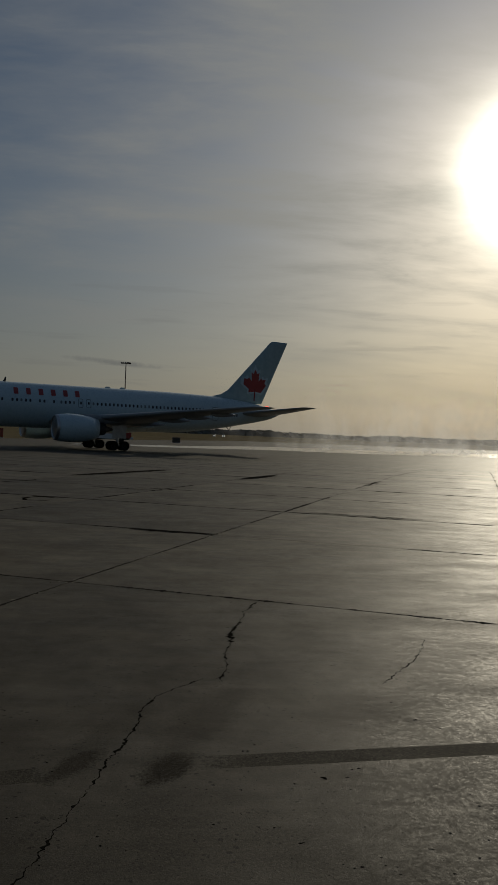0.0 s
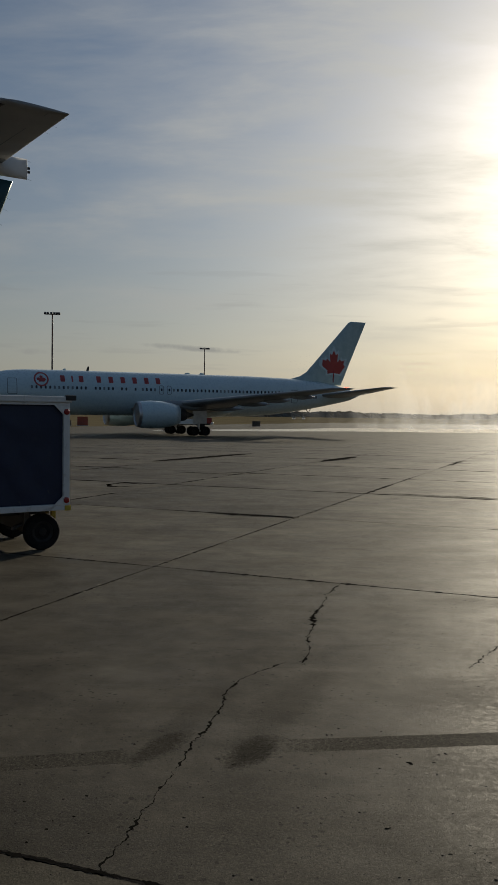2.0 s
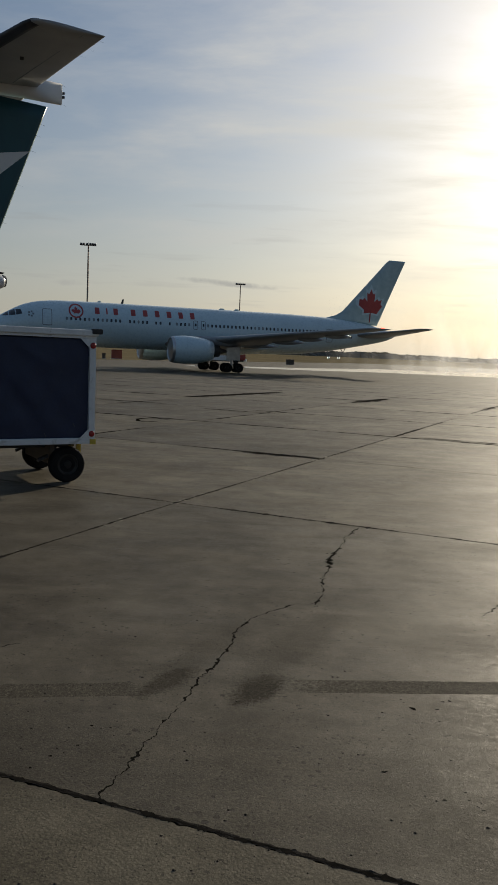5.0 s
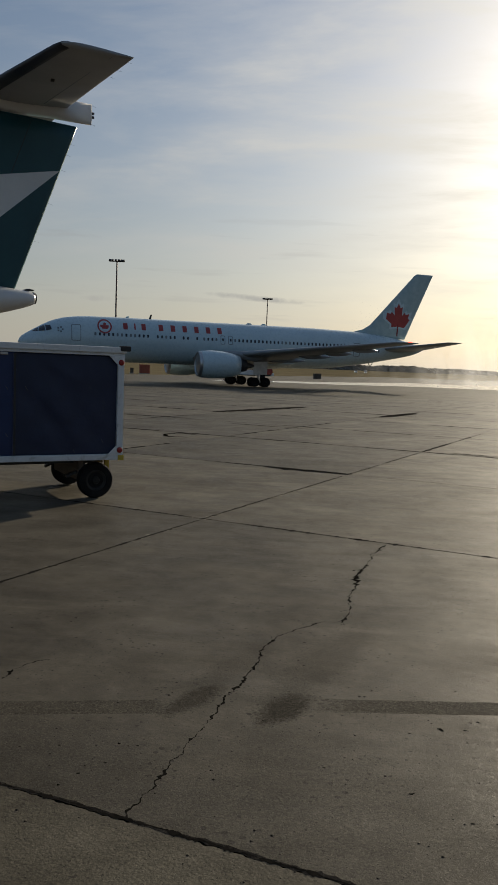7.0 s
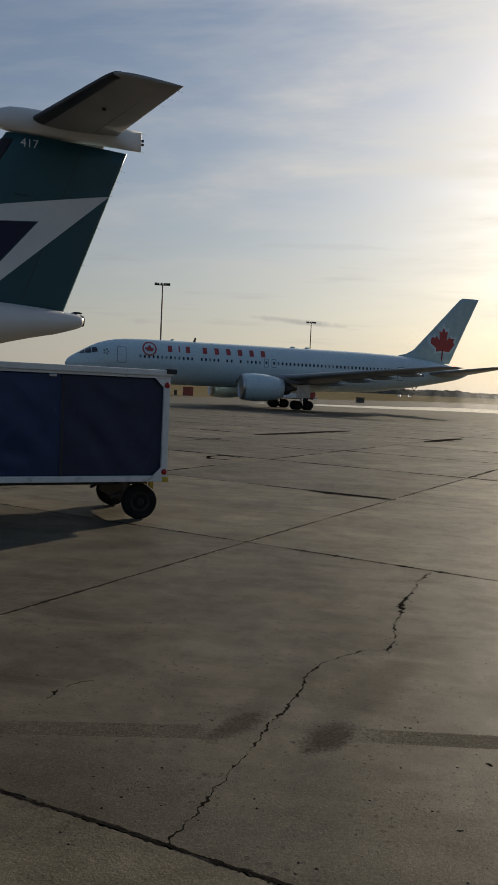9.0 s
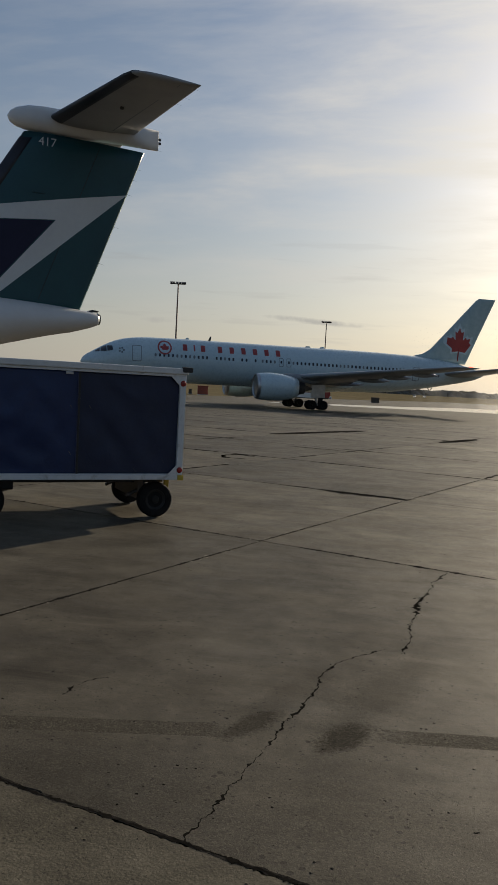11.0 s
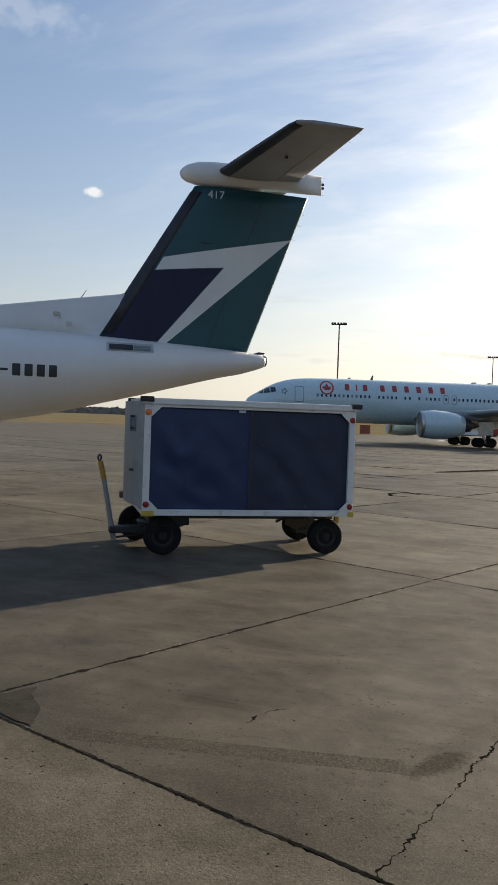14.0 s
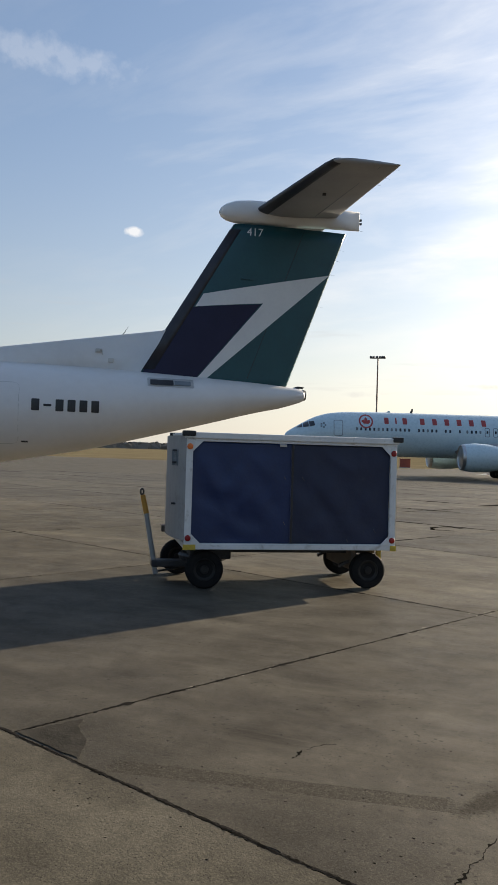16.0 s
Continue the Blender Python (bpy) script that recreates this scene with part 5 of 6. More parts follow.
    for x, hh, hw, zc in ((-1.78, 0.02, 0.02, 7.97), (-1.72, 0.13, 0.12, 7.97), (-1.58, 0.22, 0.2, 7.98), (-1.3, 0.295, 0.27, 8.0), (-0.9, 0.325, 0.3, 8.01), (-0.4, 0.325, 0.3, 8.02), (0.4, 0.30, 0.26, 8.03),
                          (1.1, 0.28, 0.2, 8.04), (1.6, 0.275, 0.13, 8.04), (2.18, 0.27, 0.06, 8.04)):
        rr.append([Vector((x, hw * math.copysign(abs(math.cos(a)) ** 0.85, math.cos(a)), zc + hh * math.copysign(abs(math.sin(a)) ** 0.8, math.sin(a)))) for a in [2 * math.pi * (k + 0.5) / 28 for k in range(28)]])
    bullet = part("bullet_fairing", loft(b, rr), M_WHITE, T, "rounded white bullet fairing", smooth=True)
    b = bmesh.new()
    for z in (8.08, 7.98):
        add_box(b, 2.17, 2.26, -0.03, 0.03, z - 0.03, z + 0.03, 0.008)
    part("tail_lamp", b, M_DARKMETAL, bullet)
    for x0, y0, z0, x1 in ((2.18, 0, 8.28, 2.3), (2.18, 0, 7.80, 2.3)):
        b = bmesh.new()
        tube(b, (x0, y0, z0), (x1, y0, z0 - 0.03), 0.003, 0.002, 5)
        part("static_wick", b, M_INK, bullet)
    for s in (-1, 1):
        t = bmesh.new()
        secs = ((0.15, -0.78, 1.50, 8.06, 0.13), (2.4, -0.41, 1.51, 8.02, 0.12), (4.2, -0.11, 1.52, 7.985, 0.11), (4.5, -0.02, 1.52, 7.98, 0.09), (4.63, 0.16, 1.52, 7.98, 0.05))
        loft(t, [foil((a, s * y, z), (c, s * y, z), th, (0, 0, 1), 14) for y, a, c, z, th in secs])
        tp = part("tailplane", t, M_TAILGREY, T, "pale grey tailplane with dark leading edge", smooth=True)
        b = bmesh.new()
        rows = []
        for y, a, c, z, th in secs[:4]:
            ch = c - a
            pts = [(q, foil_half(q, th, ch) + 0.006) for q in (0.12, 0.08, 0.05, 0.02, 0.005)]
            rows.append([Vector((a - 0.01 + q * ch, s * y, z - h)) for q, h in pts] + [Vector((a - 0.014, s * y, z))] + [Vector((a - 0.01 + q * ch, s * y, z + h)) for q, h in reversed(pts)])
        part("deice_boot", loft(b, rows), M_BOOT, tp, "black rubber leading-edge boot", smooth=True)
        b = bmesh.new()
        rows = []
        for y, q in ((0.4, 0.68), (2.4, 0.69), (4.5, 0.70)):
            a, c, z, th = [float(np.interp(y, [k[0] for k in secs], [k[i] for k in secs])) for i in (1, 2, 3, 4)]
            h = foil_half(q, th, c - a)
            rows.append([Vector((a + q * (c - a), s * y, z - h - 0.004)), Vector((a + (q + 0.012) * (c - a), s * y, z - foil_half(q + 0.012, th, c - a) - 0.004)), Vector((a + (q + 0.006) * (c - a), s * y, z - h + 0.02))])
        part("elevator_gap", loft(b, rows), M_LINE, tp)
        b = bmesh.new()
        add_box(b, 0.36, 0.44, s * 2.5 - 0.03, s * 2.5 + 0.03, 8.02 - 0.175, 8.02 - 0.05, 0.01)
        part("access_cover", b, M_DARKMETAL, tp)
        for y in (3.2, 3.7, 4.3):
            b = bmesh.new()
            tube(b, (1.5, s * y, 7.985), (1.62, s * y, 7.97), 0.002, 0.0012, 5)
            part("static_wick", b, M_INK, tp)
    # vent, door seams and marking bars on the fuselage
    part("vent_frame", sheet_on(rect(-3.62, -2.42, 3.12, 3.36, 0.03), depth, 0.012, -1, 0.15), M_CARTGREY, body, "grey vent frame")
    part("vent_opening", sheet_on(rect(-3.55, -2.95, 3.17, 3.31, 0.02), depth, 0.035, -1, 0.15), M_INK, body, "dark vent opening")
    part("vent_opening", sheet_on(rect(-2.92, -2.5, 3.18, 3.30, 0.02), depth, 0.034, -1, 0.15), M_LINE, body)
    part("cargo_door_seam", frame_plate(-8.4, -6.72, 1.55, 3.06, 0.014, depth, -1, 0.004), M_CARTGREY, body)
    for k in range(6):
        x = -6.43 + 0.285 * k
        z0, z1 = (2.38, 2.67) if k != 1 else (2.49, 2.55)
        part("marking_bar", sheet_on(rect(x, x + 0.19, z0, z1, 0.02), depth, 0.006, -1, 0.1), M_INK, body, "plain black bar")
    part("drain_mark", sheet_on(rect(-6.66, -6.5, 1.6, 1.64), depth, 0.006, -1, 1), M_INK, body)
    # high wing, nacelles, propellers and gear further forward
    for s in (-1, 1):
        w = bmesh.new()
        loft(w, [foil((-15.6, s * 0.2, 3.85), (-12.5, s * 0.2, 3.85), 0.17, (0, 0, 1)), foil((-15.5, s * 5, 3.98), (-12.7, s * 5, 3.98), 0.16, (0, 0, 1)), foil((-14.9, s * 14.2, 4.35), (-13.4, s * 14.2, 4.35), 0.14, (0, 0, 1))])
        part("wing", w, M_WHITE, T, smooth=True)
        n = bmesh.new()
        loft(n, [[Vector((x, s * 4.4 + hw * math.cos(a), z + hh * math.sin(a))) for a in [2 * math.pi * k / 20 for k in range(20)]] for x, hw, hh, z in
                 ((-18.4, 0.3, 0.3, 3.35), (-17.6, 0.5, 0.62, 3.3), (-15.5, 0.6, 0.78, 3.25), (-12.5, 0.55, 0.6, 3.3), (-10.4, 0.12, 0.14, 3.55))])
        part("nacelle", n, M_WHITE, T, smooth=True)
        p = bmesh.new()
        revolve(p, [(-19.1, 0.02), (-18.9, 0.16), (-18.4, 0.29)], "x", 16, Matrix.Translation((0, s * 4.4, 3.35)))
        for k in range(6):
            q = Matrix.Translation((-18.6, s * 4.4, 3.35)) @ Matrix.Rotation(k * math.pi / 3, 4, "X")
            add_box(p, -0.04, 0.04, -0.13, 0.13, 0.2, 2.0, m=q)
        part("propeller", p, M_BOOT, T)
        g = bmesh.new()
        tube(g, (-13.8, s * 4.4, 3.0), (-13.8, s * 4.4, 0.45), 0.11, 0.09)
        tube(g, (-13.8, s * 4.4 - 0.35, 0.44), (-13.8, s * 4.4 + 0.35, 0.44), 0.06)
        part("main_gear", g, M_METAL, T)
        for dy in (-0.25, 0.25):
            wheel(T, (-13.8, s * 4.4 + dy, 0.44), 0.44, 0.26)
    g = bmesh.new()
    tube(g, (-24.4, 0, 1.5), (-24.4, 0, 0.28), 0.07, 0.06)
    tube(g, (-24.4, -0.2, 0.28), (-24.4, 0.2, 0.28), 0.04)
    part("nose_gear", g, M_METAL, T)
    for y in (-0.18, 0.18):
        wheel(T, (-24.4, y, 0.28), 0.28, 0.17)


# ---------------------------------------------------------------- baggage cart


def baggage_cart():
    """Local frame: x along the cart from the tow end, y across to the far side, z up; the near front wheel stands at x = 0."""
    C = thing("baggage_cart", pose(-4.316, 7.958, 0, 0, 0, 36.47), "white-framed baggage cart with blue tarpaulin curtains on the apron", "baggage cart")
    L0, L1, Y0, Y1 = -0.26, 2.20, -0.12, 1.36
    ZB, ZT = 0.46, 1.66
    # deck with skirt
    b = bmesh.new()
    add_box(b, L0 + 0.02, L1 - 0.02, Y0 + 0.02, Y1 - 0.02, 0.47, 0.53, 0.008)
    part("deck", b, M_CARTGREY, C)
    for y in (Y0, Y1 - 0.05):
        part("side_rail", box(L0, L1, y, y + 0.05, ZB, ZB + 0.062, bevel=0.006), M_CARTWHITE, C, "scuffed white bottom rail")
    for x in (L0, L1 - 0.05):
        part("end_rail", box(x, x + 0.05, Y0 + 0.05, Y1 - 0.05, ZB, ZB + 0.062, bevel=0.006), M_CARTWHITE, C)
    # corner posts
    for x in (L0, L1 - 0.075):
        for y in (Y0, Y1 - 0.06):
            post = part("corner_post", box(x, x + 0.075, y, y + 0.06, ZB + 0.062, ZT, bevel=0.006), M_CARTWHITE, C, "white corner post")
    # gussets at the corners of both long sides
    for y, s in ((Y0 - 0.004, 1), (Y1 - 0.008, 1)):
        for x, sx in ((L0 + 0.075, 1), (L1 - 0.075, -1)):
            for z, sz in ((ZB + 0.062, 1), (ZT - 0.0, -1)):
                b = bmesh.new()
                tri = [(x, z), (x + sx * 0.11, z), (x, z + sz * 0.11)]
                loft(b, [[Vector((p, y, q)) for p, q in tri], [Vector((p, y + 0.012, q)) for p, q in tri]])
                part("gusset", b, M_CARTWHITE, C)
    # roof: shallow tray with folded edges
    part("roof", box(L0 - 0.02, L1 + 0.02, Y0 - 0.02, Y1 + 0.02, ZT + 0.03, ZT + 0.10, bevel=0.012), M_CARTWHITE, C, "white sheet-metal roof")
    part("roof_rail", box(L0, L1, Y0, Y0 + 0.045, ZT, ZT + 0.03, bevel=0.004), M_CARTWHITE, C)
    part("roof_rail", box(L0, L1, Y1 - 0.045, Y1, ZT, ZT + 0.03, bevel=0.004), M_CARTWHITE, C)
    # front panel with a slight outward bow and pressed ribs
    b = bmesh.new()
    rows = []
    for i in range(13):
        s = i / 12
        y = Y0 + 0.004 + (Y1 - Y0 - 0.008) * s
        bow = 0.004 + 0.135 * math.sin(math.pi * s) ** 0.7
        rows.append([Vector((L0 - bow, y, ZB + 0.10)), Vector((L0 - bow, y, ZT + 0.06)), Vector((L0 - bow + 0.012, y, ZT + 0.06)), Vector((L0 - bow + 0.012, y, ZB + 0.10))])
    front = part("end_panel", loft(b, rows), M_CARTPANEL, C, "bowed grey metal front panel", smooth=False)
    for z in (1.55, 1.42, 0.95):
        b = bmesh.new()
        tube(b, (L0 - 0.08, 0.12, z), (L0 - 0.13, 0.12, z), 0.012, k=8)
        part("rivet", b, M_DARKMETAL, front)
    b = bmesh.new()
    for k in range(5):
        yk = 0.075 + 0.05 * k
        bow = 0.004 + 0.135 * math.sin(math.pi * (yk - Y0 - 0.004) / (Y1 - Y0 - 0.008)) ** 0.7
        add_box(b, L0 - bow - 0.006, L0 - bow + 0.006, yk - 0.012, yk + 0.012, 1.38, 1.56)
    part("marking_bar", b, M_LINE, front, "plain grey marking bars")
    part("end_panel", box(L1 - 0.03, L1 - 0.015, Y0 + 0.06, Y1 - 0.06, ZB + 0.06, ZT, bevel=0.003), M_CARTGREY, C, "grey metal rear panel")
    part("front_bumper", box(L0 - 0.14, L0 - 0.02, Y1 - 0.2, Y1 - 0.06, ZB + 0.06, ZB + 0.14, bevel=0.012), M_BROWN, C)

    # curtains: two tarpaulins a side with folds
    def curtain(x0, x1, y, side, seed, material, label, amp=1.0):
        bm = bmesh.new()
        nx, nz = 40, 34
        grid = []
        for i in range(nx + 1):
            col = []
            for k in range(nz + 1):
                u, v = i / nx, k / nz
                x, z = x0 + (x1 - x0) * u, ZB + 0.055 + (ZT - ZB - 0.05) * v
                edge = math.sin(math.pi * u) ** 0.5 * math.sin(math.pi * min(1, v * 1.02)) ** 0.5 if 0 < u < 1 and 0 < v < 1 else 0
                f = amp * 0.026 * noise.noise(Vector((x * 2.2 + v * 1.4, z * 1.1, seed))) + amp * 0.018 * noise.noise(Vector((x * 5 - z * 3.5, z * 2.0, seed + 3)))
                f += 0.008 * math.sin((x * 3.0 + z * 2.2) * 5 + seed) * (1 - v)
                ridge = 1 - abs(noise.noise(Vector((x * 1.9 + z * 1.5, (x - z) * 0.5, seed + 11))))
                f += 0.012 * ridge ** 9 * (0.4 + 0.6 * v)
                f += amp * 0.016 * math.sin(14 * math.hypot(x - x1 + 0.1, (z - ZT - 0.15) * 1.2) + 2.0 * noise.noise(Vector((x * 3, z * 3, seed)))) * (1 - u) ** 1.2
                col.append(bm.verts.new((x, y + side * (0.006 + edge * f), z)))
            grid.append(col)
        for i in range(nx):
            for k in range(nz):
                bm.faces.new((grid[i][k], grid[i + 1][k], grid[i + 1][k + 1], grid[i][k + 1]))
        ob = part("curtain", bm, material, C, label, smooth=True)
        m = ob.modifiers.new("cloth", "SOLIDIFY")
        m.thickness = 0.004
        return ob

    for y, s in ((Y0 + 0.035, -1), (Y1 - 0.035, 1)):
        c1 = curtain(L0 + 0.06, 0.955, y, s, 2.0 + s, M_TARP, "bright blue tarpaulin curtain with folds")
        c2 = curtain(0.945, L1 - 0.06, y - s * 0.008, s, 7.0 + s, M_TARP2, "faded dark blue tarpaulin curtain", 0.45)
        part("curtain_strap", box(0.945, 0.967, y + s * 0.03 - 0.004, y + s * 0.03 + 0.004, ZB + 0.07, ZT - 0.01, bevel=0.002), M_INK, c1, "dark overlap strap")
        for x, z in ((0.87, 1.27), (0.87, 0.76), (1.08, 1.27), (1.95, 0.68), (1.62, 0.57)):
            b = bmesh.new()
            tube(b, (x - 0.012, y + s * 0.03, z + 0.02), (x + 0.012, y + s * 0.035, z - 0.02), 0.003, k=6)
            part("hook", b, M_TOWSTEEL, c1 if x < 0.95 else c2)
        b = bmesh.new()
        add_box(b, 0.80, 0.88, y + s * 0.028 - 0.006, y + s * 0.028 + 0.006, 1.625, 1.655, 0.004)
        part("curtain_clip", b, M_METAL, c1, "bright metal clip")
    # reflectors and corner pieces
    for y, s in ((Y0, -1), (Y1, 1)):
        for x, z, m, lab in ((L0 + 0.04, 1.60, M_ORANGE, "orange round reflector"), (L0 + 0.04, 0.585, M_REFRED, "red round reflector"),
                             (L1 - 0.04, 1.585, M_REFRED, "red round reflector"), (L1 - 0.04, 0.575, M_REFRED, "red round reflector")):
            b = bmesh.new()
            revolve(b, [(0, 0.034), (s * 0.008, 0.034), (s * 0.012, 0.028), (s * 0.014, 0.012)], "y", 18, Matrix.Translation((x, y, z)))
            part("reflector", b, m, C, lab, smooth=True)
        for x0, x1 in ((L0 - 0.012, L0 + 0.13), (L1 - 0.06, L1 + 0.012)):
            part("corner_guard", box(x0, x1, min(y, y + s * 0.008), max(y, y + s * 0.008) + 0.002, ZB - 0.006, ZB + 0.055, bevel=0.003), M_YELLOW, C, "yellow painted corner guard")
        for x0, x1 in ((L0 - 0.05, L0 + 0.10), (L1 - 0.06, L1 + 0.065)):
            part("roof_bumper", box(x0, x1, y - 0.035, y + 0.035, ZT + 0.055, ZT + 0.115, bevel=0.012), M_BLACK, C, "black rubber roof bumper")
    # running gear
    part("rear_axle", box(1.88, 1.98, 0.09, 1.1, 0.17, 0.25, bevel=0.01), M_DARKMETAL, C)
    part("axle_plate", box(1.74, 1.80, 0.10, 1.12, 0.20, 0.47, bevel=0.008), M_BROWN, C, "dull brown axle mounting plate")
    part("frame_rail", box(-0.1, 2.1, 0.28, 0.36, 0.38, 0.47, bevel=0.006), M_DARKMETAL, C)
    part("frame_rail", box(-0.1, 2.1, 0.90, 0.98, 0.38, 0.47, bevel=0.006), M_DARKMETAL, C)
    for y in (0.14, 1.06):
        b = bmesh.new()
        loft(b, [[Vector((1.62 + 0.54 * k / 9, y + w, 0.26 + 0.08 * math.sin(math.pi * k / 9))) for k in range(10)]
                 + [Vector((2.16 - 0.54 * k / 9, y + w, 0.23 + 0.08 * math.sin(math.pi * k / 9))) for k in range(10)] for w in (0, 0.06)])
        part("leaf_spring", b, M_DARKMETAL, C)
        part("hanger", box(2.08, 2.13, y, y + 0.05, 0.24, 0.46, bevel=0.004), M_YELLOW if y < 0.5 else M_DARKMETAL, C)
    for y in (0.0, 1.08):
        wheel(C, (1.93, y + 0.06, 0.208), 0.208, 0.12)
    # steered front axle on a turntable
    part("turntable", box(-0.14, 0.34, 0.26, 0.98, 0.30, 0.46, bevel=0.02), M_DARKMETAL, C)
    b = bmesh.new()
    revolve(b, [(0.26, 0.28), (0.31, 0.30), (0.34, 0.28)], "z", 24, Matrix.Translation((0.06, 0.62, 0)))
    part("turning_ring", b, M_DARKMETAL, C)
    part("front_axle", box(0.01, 0.11, 0.09, 1.1, 0.17, 0.26, bevel=0.01), M_DARKMETAL, C)
    for y in (0.02, 1.10):
        wheel(C, (0.0 if y < 0.5 else -0.19, y + 0.06, 0.215), 0.215, 0.14)
    # raised tow bar
    base = Vector((-0.50, 0.62, 0.20))
    tip = Vector((-0.70, 0.62, 1.10))
    part("tow_hinge", box(-0.56, -0.02, 0.53, 0.71, 0.17, 0.25, bevel=0.015), M_DARKMETAL, C, "dark steel tow hinge")
    b = bmesh.new()
    tube(b, base + Vector((0, 0, -0.12)), base.lerp(tip, 0.68), 0.032, 0.028, 12)
    bar = part("tow_bar", b, M_CARTPANEL, C, "raised grey steel tow bar")
    b = bmesh.new()
    tube(b, base.lerp(tip, 0.66), base.lerp(tip, 0.90), 0.032, 0.030, 12)
    part("grip", b, M_GRIP, bar, "orange-yellow painted grip")
    b = bmesh.new()
    ring = []
    c0 = base.lerp(tip, 0.945)
    for i in range(16):
        a = 2 * math.pi * i / 16
        ring.append([c0 + Vector((math.cos(a) * (0.018 + 0.011 * math.cos(q)), 0.011 * math.sin(q), math.sin(a) * (0.034 + 0.011 * math.cos(q)))) for q in [2 * math.pi * k / 8 for k in range(8)]])
    loft(b, ring + ring[:1], cap=False)
    part("tow_eye", b, M_DARKMETAL, bar, "dark iron tow eye", smooth=True)
    b = bmesh.new()
    tube(b, base + Vector((0.0, 0.05, -0.10)), base + Vector((0.22, 0.05, -0.07)), 0.012, k=8)
    tube(b, base + Vector((0.22, 0.05, -0.07)), base + Vector((0.4, 0.05, -0.02)), 0.012, k=8)
    part("brake_rod", b, M_DARKMETAL, C)


# ---------------------------------------------------------------- masts, truck, boxes in the field


def light_mast(x, y, height, turn):
    m = thing("light_mast", pose(x, y, level(x, y), 0, 0, turn), "tall slender apron floodlight mast of rusty steel", "light mast", "apron floodlight masts")
    b = bmesh.new()
    tube(b, (0, 0, 0), (0, 0, height), 0.20, 0.12, 12)
    pole = part("pole", b, M_MAST, m, "rust-brown tapered pole")
    part("base_plate", box(-0.45, 0.45, -0.45, 0.45, 0, 0.12, bevel=0.02), M_MAST, m)
    part("crossarm", box(-1.35, 1.35, -0.09, 0.09, height - 0.12, height + 0.05, bevel=0.02), M_DARKMETAL, m)
    for k, xx in enumerate((-1.25, -0.8, -0.2, 0.35, 0.8, 1.2)):
        q = Matrix.Translation((xx, -0.28, height + 0.10)) @ pose(0, 0, 0, 28, 0, 0)
        f = part("floodlight", box(-0.2, 0.2, -0.24, 0.26, -0.17, 0.15, bevel=0.03, m=q), M_DARKMETAL, m, "dark floodlight head")
        part("lens", box(-0.17, 0.17, -0.262, -0.244, -0.14, 0.12, m=q), M_GLASS, f)
    b = bmesh.new()
    tube(b, (0, 0, height), (0, 0, height + 0.55), 0.02, 0.012, 6)
    part("lightning_rod", b, M_DARKMETAL, m)


def fire_truck():
    F = thing("fire_truck", pose(-20.4, 158.5, level(-20, 158), 0, 0, 16), "red and white airport fire truck with beacons lit", "fire truck")
    part("body", box(-4.9, 1.6, -1.45, 1.45, 1.5, 3.0, bevel=0.1), M_FIRERED, F, "red tank body")
    part("lower_body", box(-1.9, 2.0, -1.5, 1.5, 0.75, 1.75, bevel=0.06), M_FIREWHITE, F, "white lower panel")
    part("chassis", box(-4.8, 4.6, -1.1, 1.1, 0.6, 1.5, bevel=0.05), M_DARKMETAL, F)
    part("stripe", box(-4.92, 1.62, -1.47, 1.47, 2.05, 2.25), M_FIREWHITE, F, "white stripe")
    b = bmesh.new()
    prof = [(1.6, 0.9), (4.75, 0.9), (4.95, 1.5), (4.55, 2.6), (4.2, 3.05), (1.6, 3.1)]
    loft(b, [[Vector((x, y, z)) for x, z in prof] for y in (-1.45, 1.45)])
    bmesh.ops.bevel(b, geom=b.edges[:], offset=0.06, segments=2, affect="EDGES")
    cab = part("cab", b, M_FIRERED, F, "red cab")
    for s in (-1, 1):
        part("side_window", box(2.1, 4.1, s * 1.46 - 0.02, s * 1.46 + 0.02, 1.95, 2.75, bevel=0.015), M_GLASS, cab)
    b = bmesh.new()
    loft(b, [[Vector((4.93, y, 1.75)), Vector((4.62, y, 2.62)), Vector((4.56, y, 2.60)), Vector((4.86, y, 1.73))] for y in (-1.3, 1.3)])
    part("windscreen", b, M_GLASS, cab)
    part("bumper", box(4.7, 5.25, -1.4, 1.4, 0.7, 1.2, bevel=0.06), M_FIREWHITE, F, "white front bumper")
    for s in (-1, 1):
        b = bmesh.new()
        revolve(b, [(5.24, 0.16), (5.28, 0.15), (5.30, 0.05)], "x", 14, Matrix.Translation((0, s * 1.1, 1.0)))
        part("headlight", b, M_WHITELAMP, F)
    for x in (1.9, 2.9):
        b = bmesh.new()
        revolve(b, [(3.1, 0.16), (3.3, 0.15), (3.36, 0.06)], "z", 12, Matrix.Translation((x, -0.9, 0)))
        part("beacon", b, M_REDLAMP, F, "lit red beacon")
    b = bmesh.new()
    tube(b, (4.0, 0, 3.05), (4.0, 0, 3.35), 0.16)
    tube(b, (3.6, 0, 3.4), (5.2, 0, 3.5), 0.1, 0.07)
    part("water_turret", b, M_FIREWHITE, F)
    part("ladder_rack", box(-4.6, 1.2, -0.9, 0.9, 3.0, 3.14, bevel=0.03), M_METAL, F)
    for x in (-3.9, -2.5, 2.9):
        for s in (-1, 1):
            wheel(F, (x, s * 1.25, 0.62), 0.62, 0.42)
    for k in range(4):
        for s in (-1, 1):
            part("locker", box(-4.6 + 1.5 * k, -3.3 + 1.5 * k, s * 1.455 - 0.02, s * 1.455 + 0.02, 2.3, 2.85, bevel=0.012), M_CABRED, F)


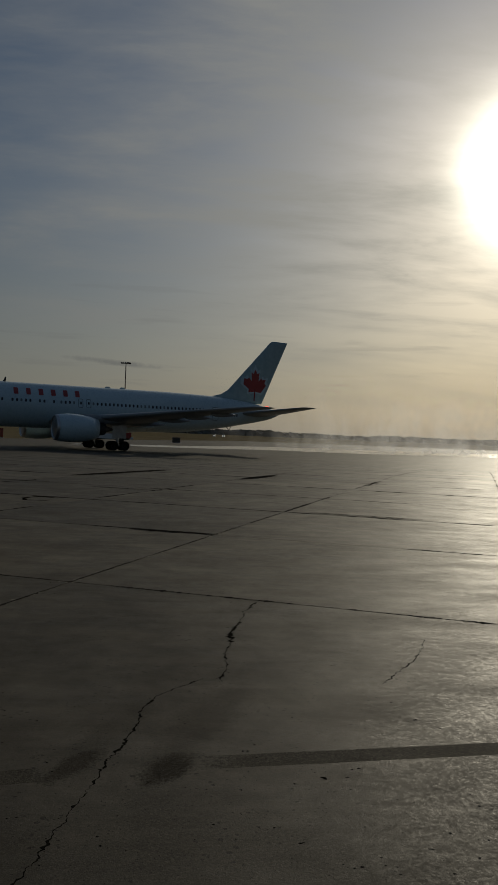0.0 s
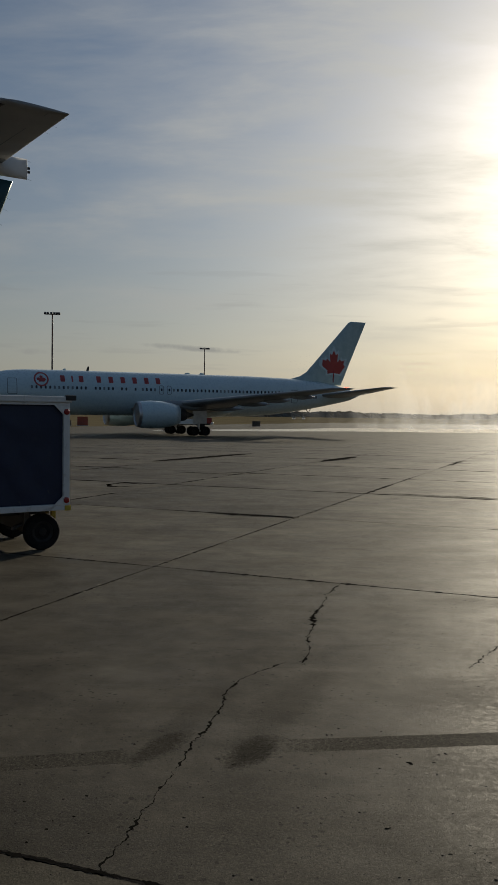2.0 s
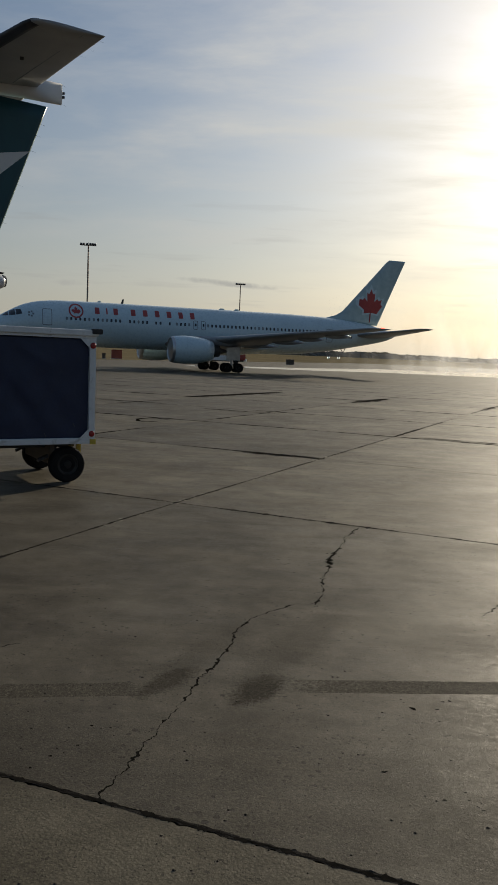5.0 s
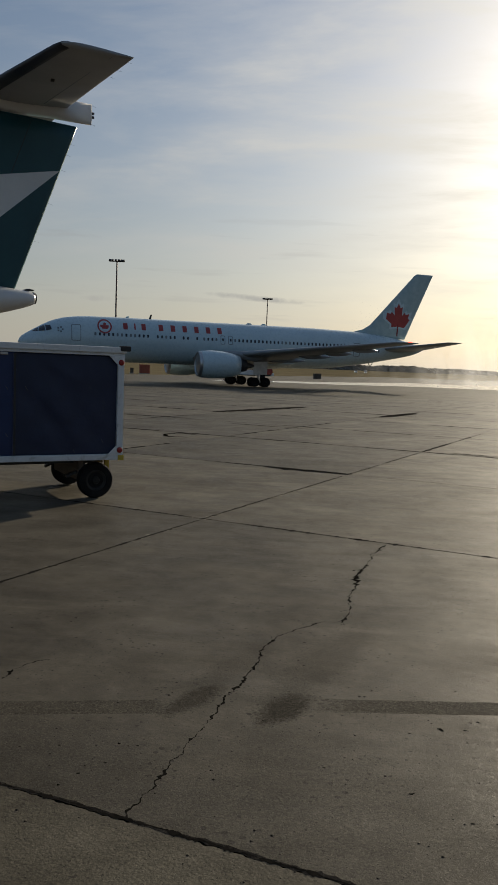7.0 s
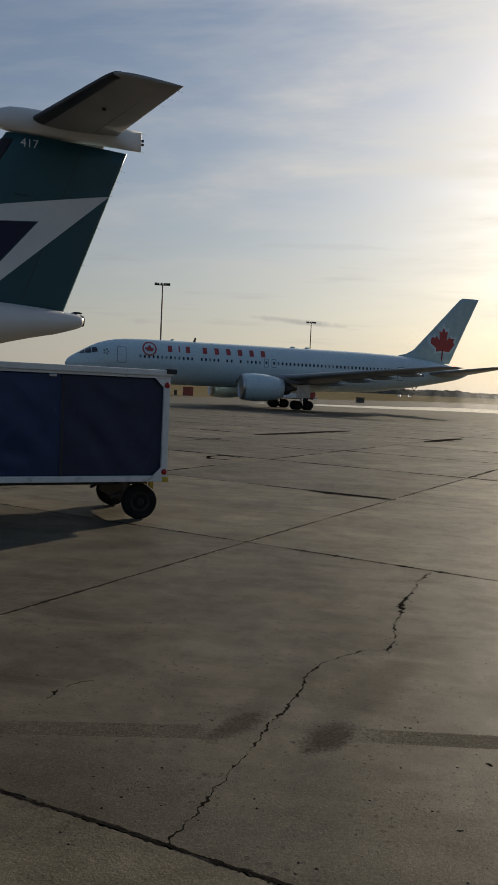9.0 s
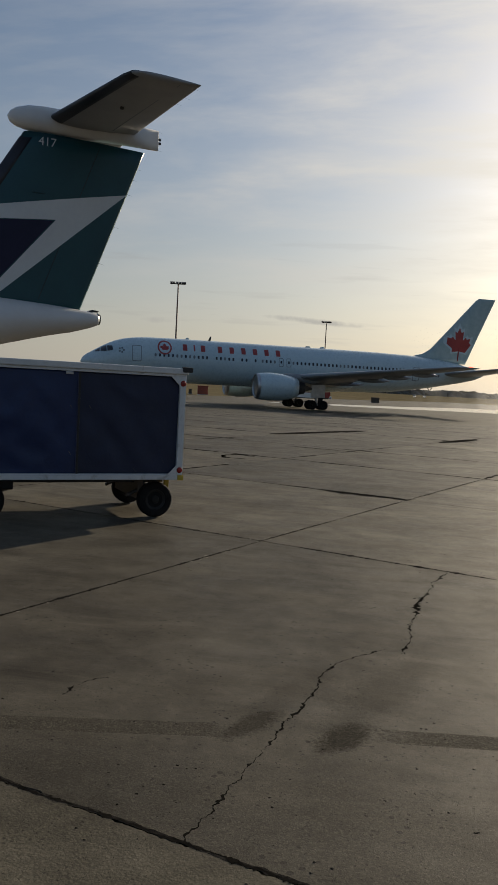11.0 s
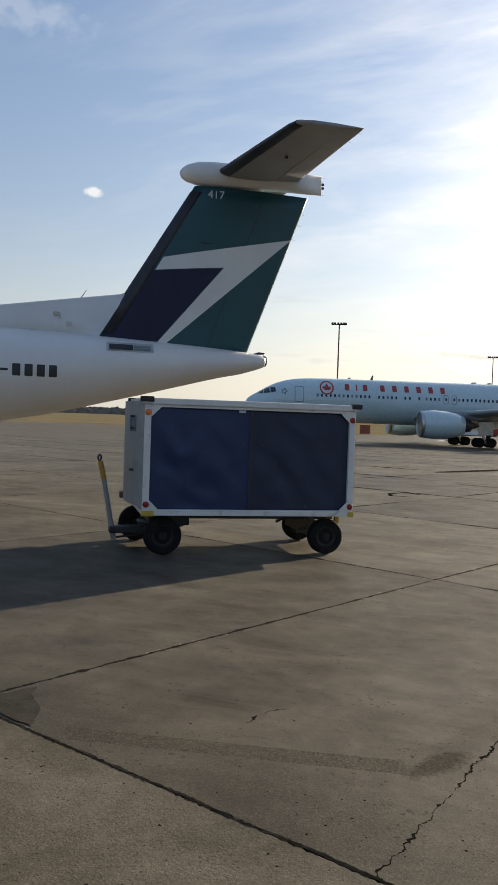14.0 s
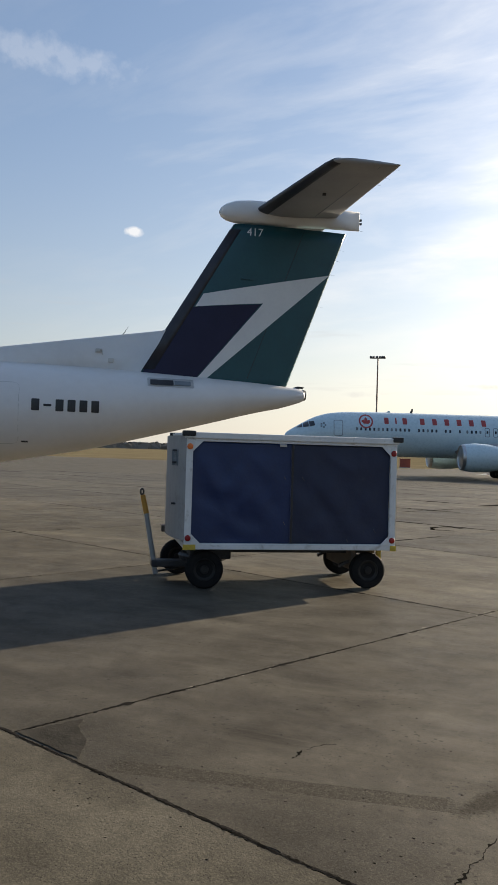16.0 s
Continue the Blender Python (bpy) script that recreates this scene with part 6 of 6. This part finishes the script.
def field_box(name, x, y, w, d, h, turn, material, label, category):
    t = thing(name, pose(x, y, level(x, y) - 0.09, 0, 0, turn), label, category)
    part("body", box(-w / 2, w / 2, -d / 2, d / 2, 0.08, h, bevel=0.03), material, t)
    part("plinth", box(-w / 2 - 0.1, w / 2 + 0.1, -d / 2 - 0.1, d / 2 + 0.1, -0.02, 0.09, bevel=0.01), M_CARTGREY, t)
    part("lid", box(-w / 2 - 0.08, w / 2 + 0.08, -d / 2 - 0.08, d / 2 + 0.08, h, h + 0.09, bevel=0.02), material, t)
    for k in range(2):
        part("door", box(-w / 2 + 0.08 + k * w / 2, k * w / 2 - 0.08, -d / 2 - 0.02, -d / 2 + 0.01, 0.2, h - 0.15, bevel=0.008), material, t)


def wind_sock(x, y, turn):
    W = thing("wind_sock", pose(x, y, level(x, y) - 0.10, 0, 0, turn), "orange and white wind sock on a short post in the grass", "wind sock")
    b = bmesh.new()
    tube(b, (0, 0, 0), (0, 0, 2.9), 0.06, 0.04, 8)
    part("post", b, M_MAST, W, "slim rusty post")
    for k in range(4):
        b = bmesh.new()
        r0, r1 = 0.52 - 0.08 * k, 0.44 - 0.08 * k
        rings = []
        for q in range(4):
            xq, r = 0.05 + 0.42 * (k + q / 3), r0 + (r1 - r0) * q / 3
            rings.append([Vector((xq, r * math.cos(a), 2.6 - 0.10 * (xq ** 2) + r * math.sin(a))) for a in [2 * math.pi * i / 16 for i in range(16)]])
        loft(b, rings, cap=False)
        part("sock_band", b, M_ORANGE if k % 2 == 0 else M_FIREWHITE, W, "orange band" if k % 2 == 0 else "white band", smooth=True)
    b = bmesh.new()
    revolve(b, [(0.02, 0.52), (0.05, 0.55), (0.08, 0.52)], "x", 16, Matrix.Translation((0, 0, 2.6)))
    part("hoop", b, M_DARKMETAL, W)


def service_van(x, y, turn):
    V = thing("service_van", pose(x, y, level(x, y) - 0.09, 0, 0, turn), "small white service van far across the field", "van", "vans in the field")
    b = bmesh.new()
    prof = [(-2.4, 0.35), (2.4, 0.35), (2.5, 1.0), (1.7, 1.2), (1.0, 1.95), (-2.4, 2.0)]
    loft(b, [[Vector((px, py, pz)) for px, pz in prof] for py in (-0.95, 0.95)])
    bmesh.ops.bevel(b, geom=b.edges[:], offset=0.06, segments=2, affect="EDGES")
    part("body", b, M_FIREWHITE, V)
    b = bmesh.new()
    loft(b, [[Vector((1.72, py, 1.24)), Vector((1.08, py, 1.88)), Vector((1.04, py, 1.86)), Vector((1.68, py, 1.20))] for py in (-0.8, 0.8)])
    part("windscreen", b, M_GLASS, V)
    for py in (-0.65, 0.65):
        b = bmesh.new()
        revolve(b, [(2.48, 0.15), (2.53, 0.14), (2.55, 0.05)], "x", 12, Matrix.Translation((0, py, 0.85)))
        part("headlight", b, M_WHITELAMP, V, "lit headlight")
        for px in (-1.5, 1.5):
            wheel(V, (px, math.copysign(0.8, py), 0.35), 0.35, 0.2)


far_woods()
service_van(3.0, 560, -92)
service_van(10.0, 575, -90)
wet_and_spray()
airliner()
turboprop()
baggage_cart()
light_mast(-42.9, 143.7, 20.4, 14)
light_mast(-24.6, 230.8, 21.5, 10)
fire_truck()
field_box("equipment_cabinet", -44.8, 172.5, 2.2, 1.4, 1.9, 20, M_CABRED, "faded red equipment cabinet in the grass", "cabinet")
field_box("equipment_cabinet", -47.5, 172.0, 0.7, 0.6, 1.1, 20, M_BROWN, "small brown equipment box in the grass", "cabinet")
field_box("equipment_cabinet", -8.0, 194.0, 1.8, 1.0, 1.25, 15, M_BROWN, "dark brown equipment box beside the apron", "cabinet")
wind_sock(-39.9, 196.0, 10)
seal_joints()
ground_marks()
lay_slabs()
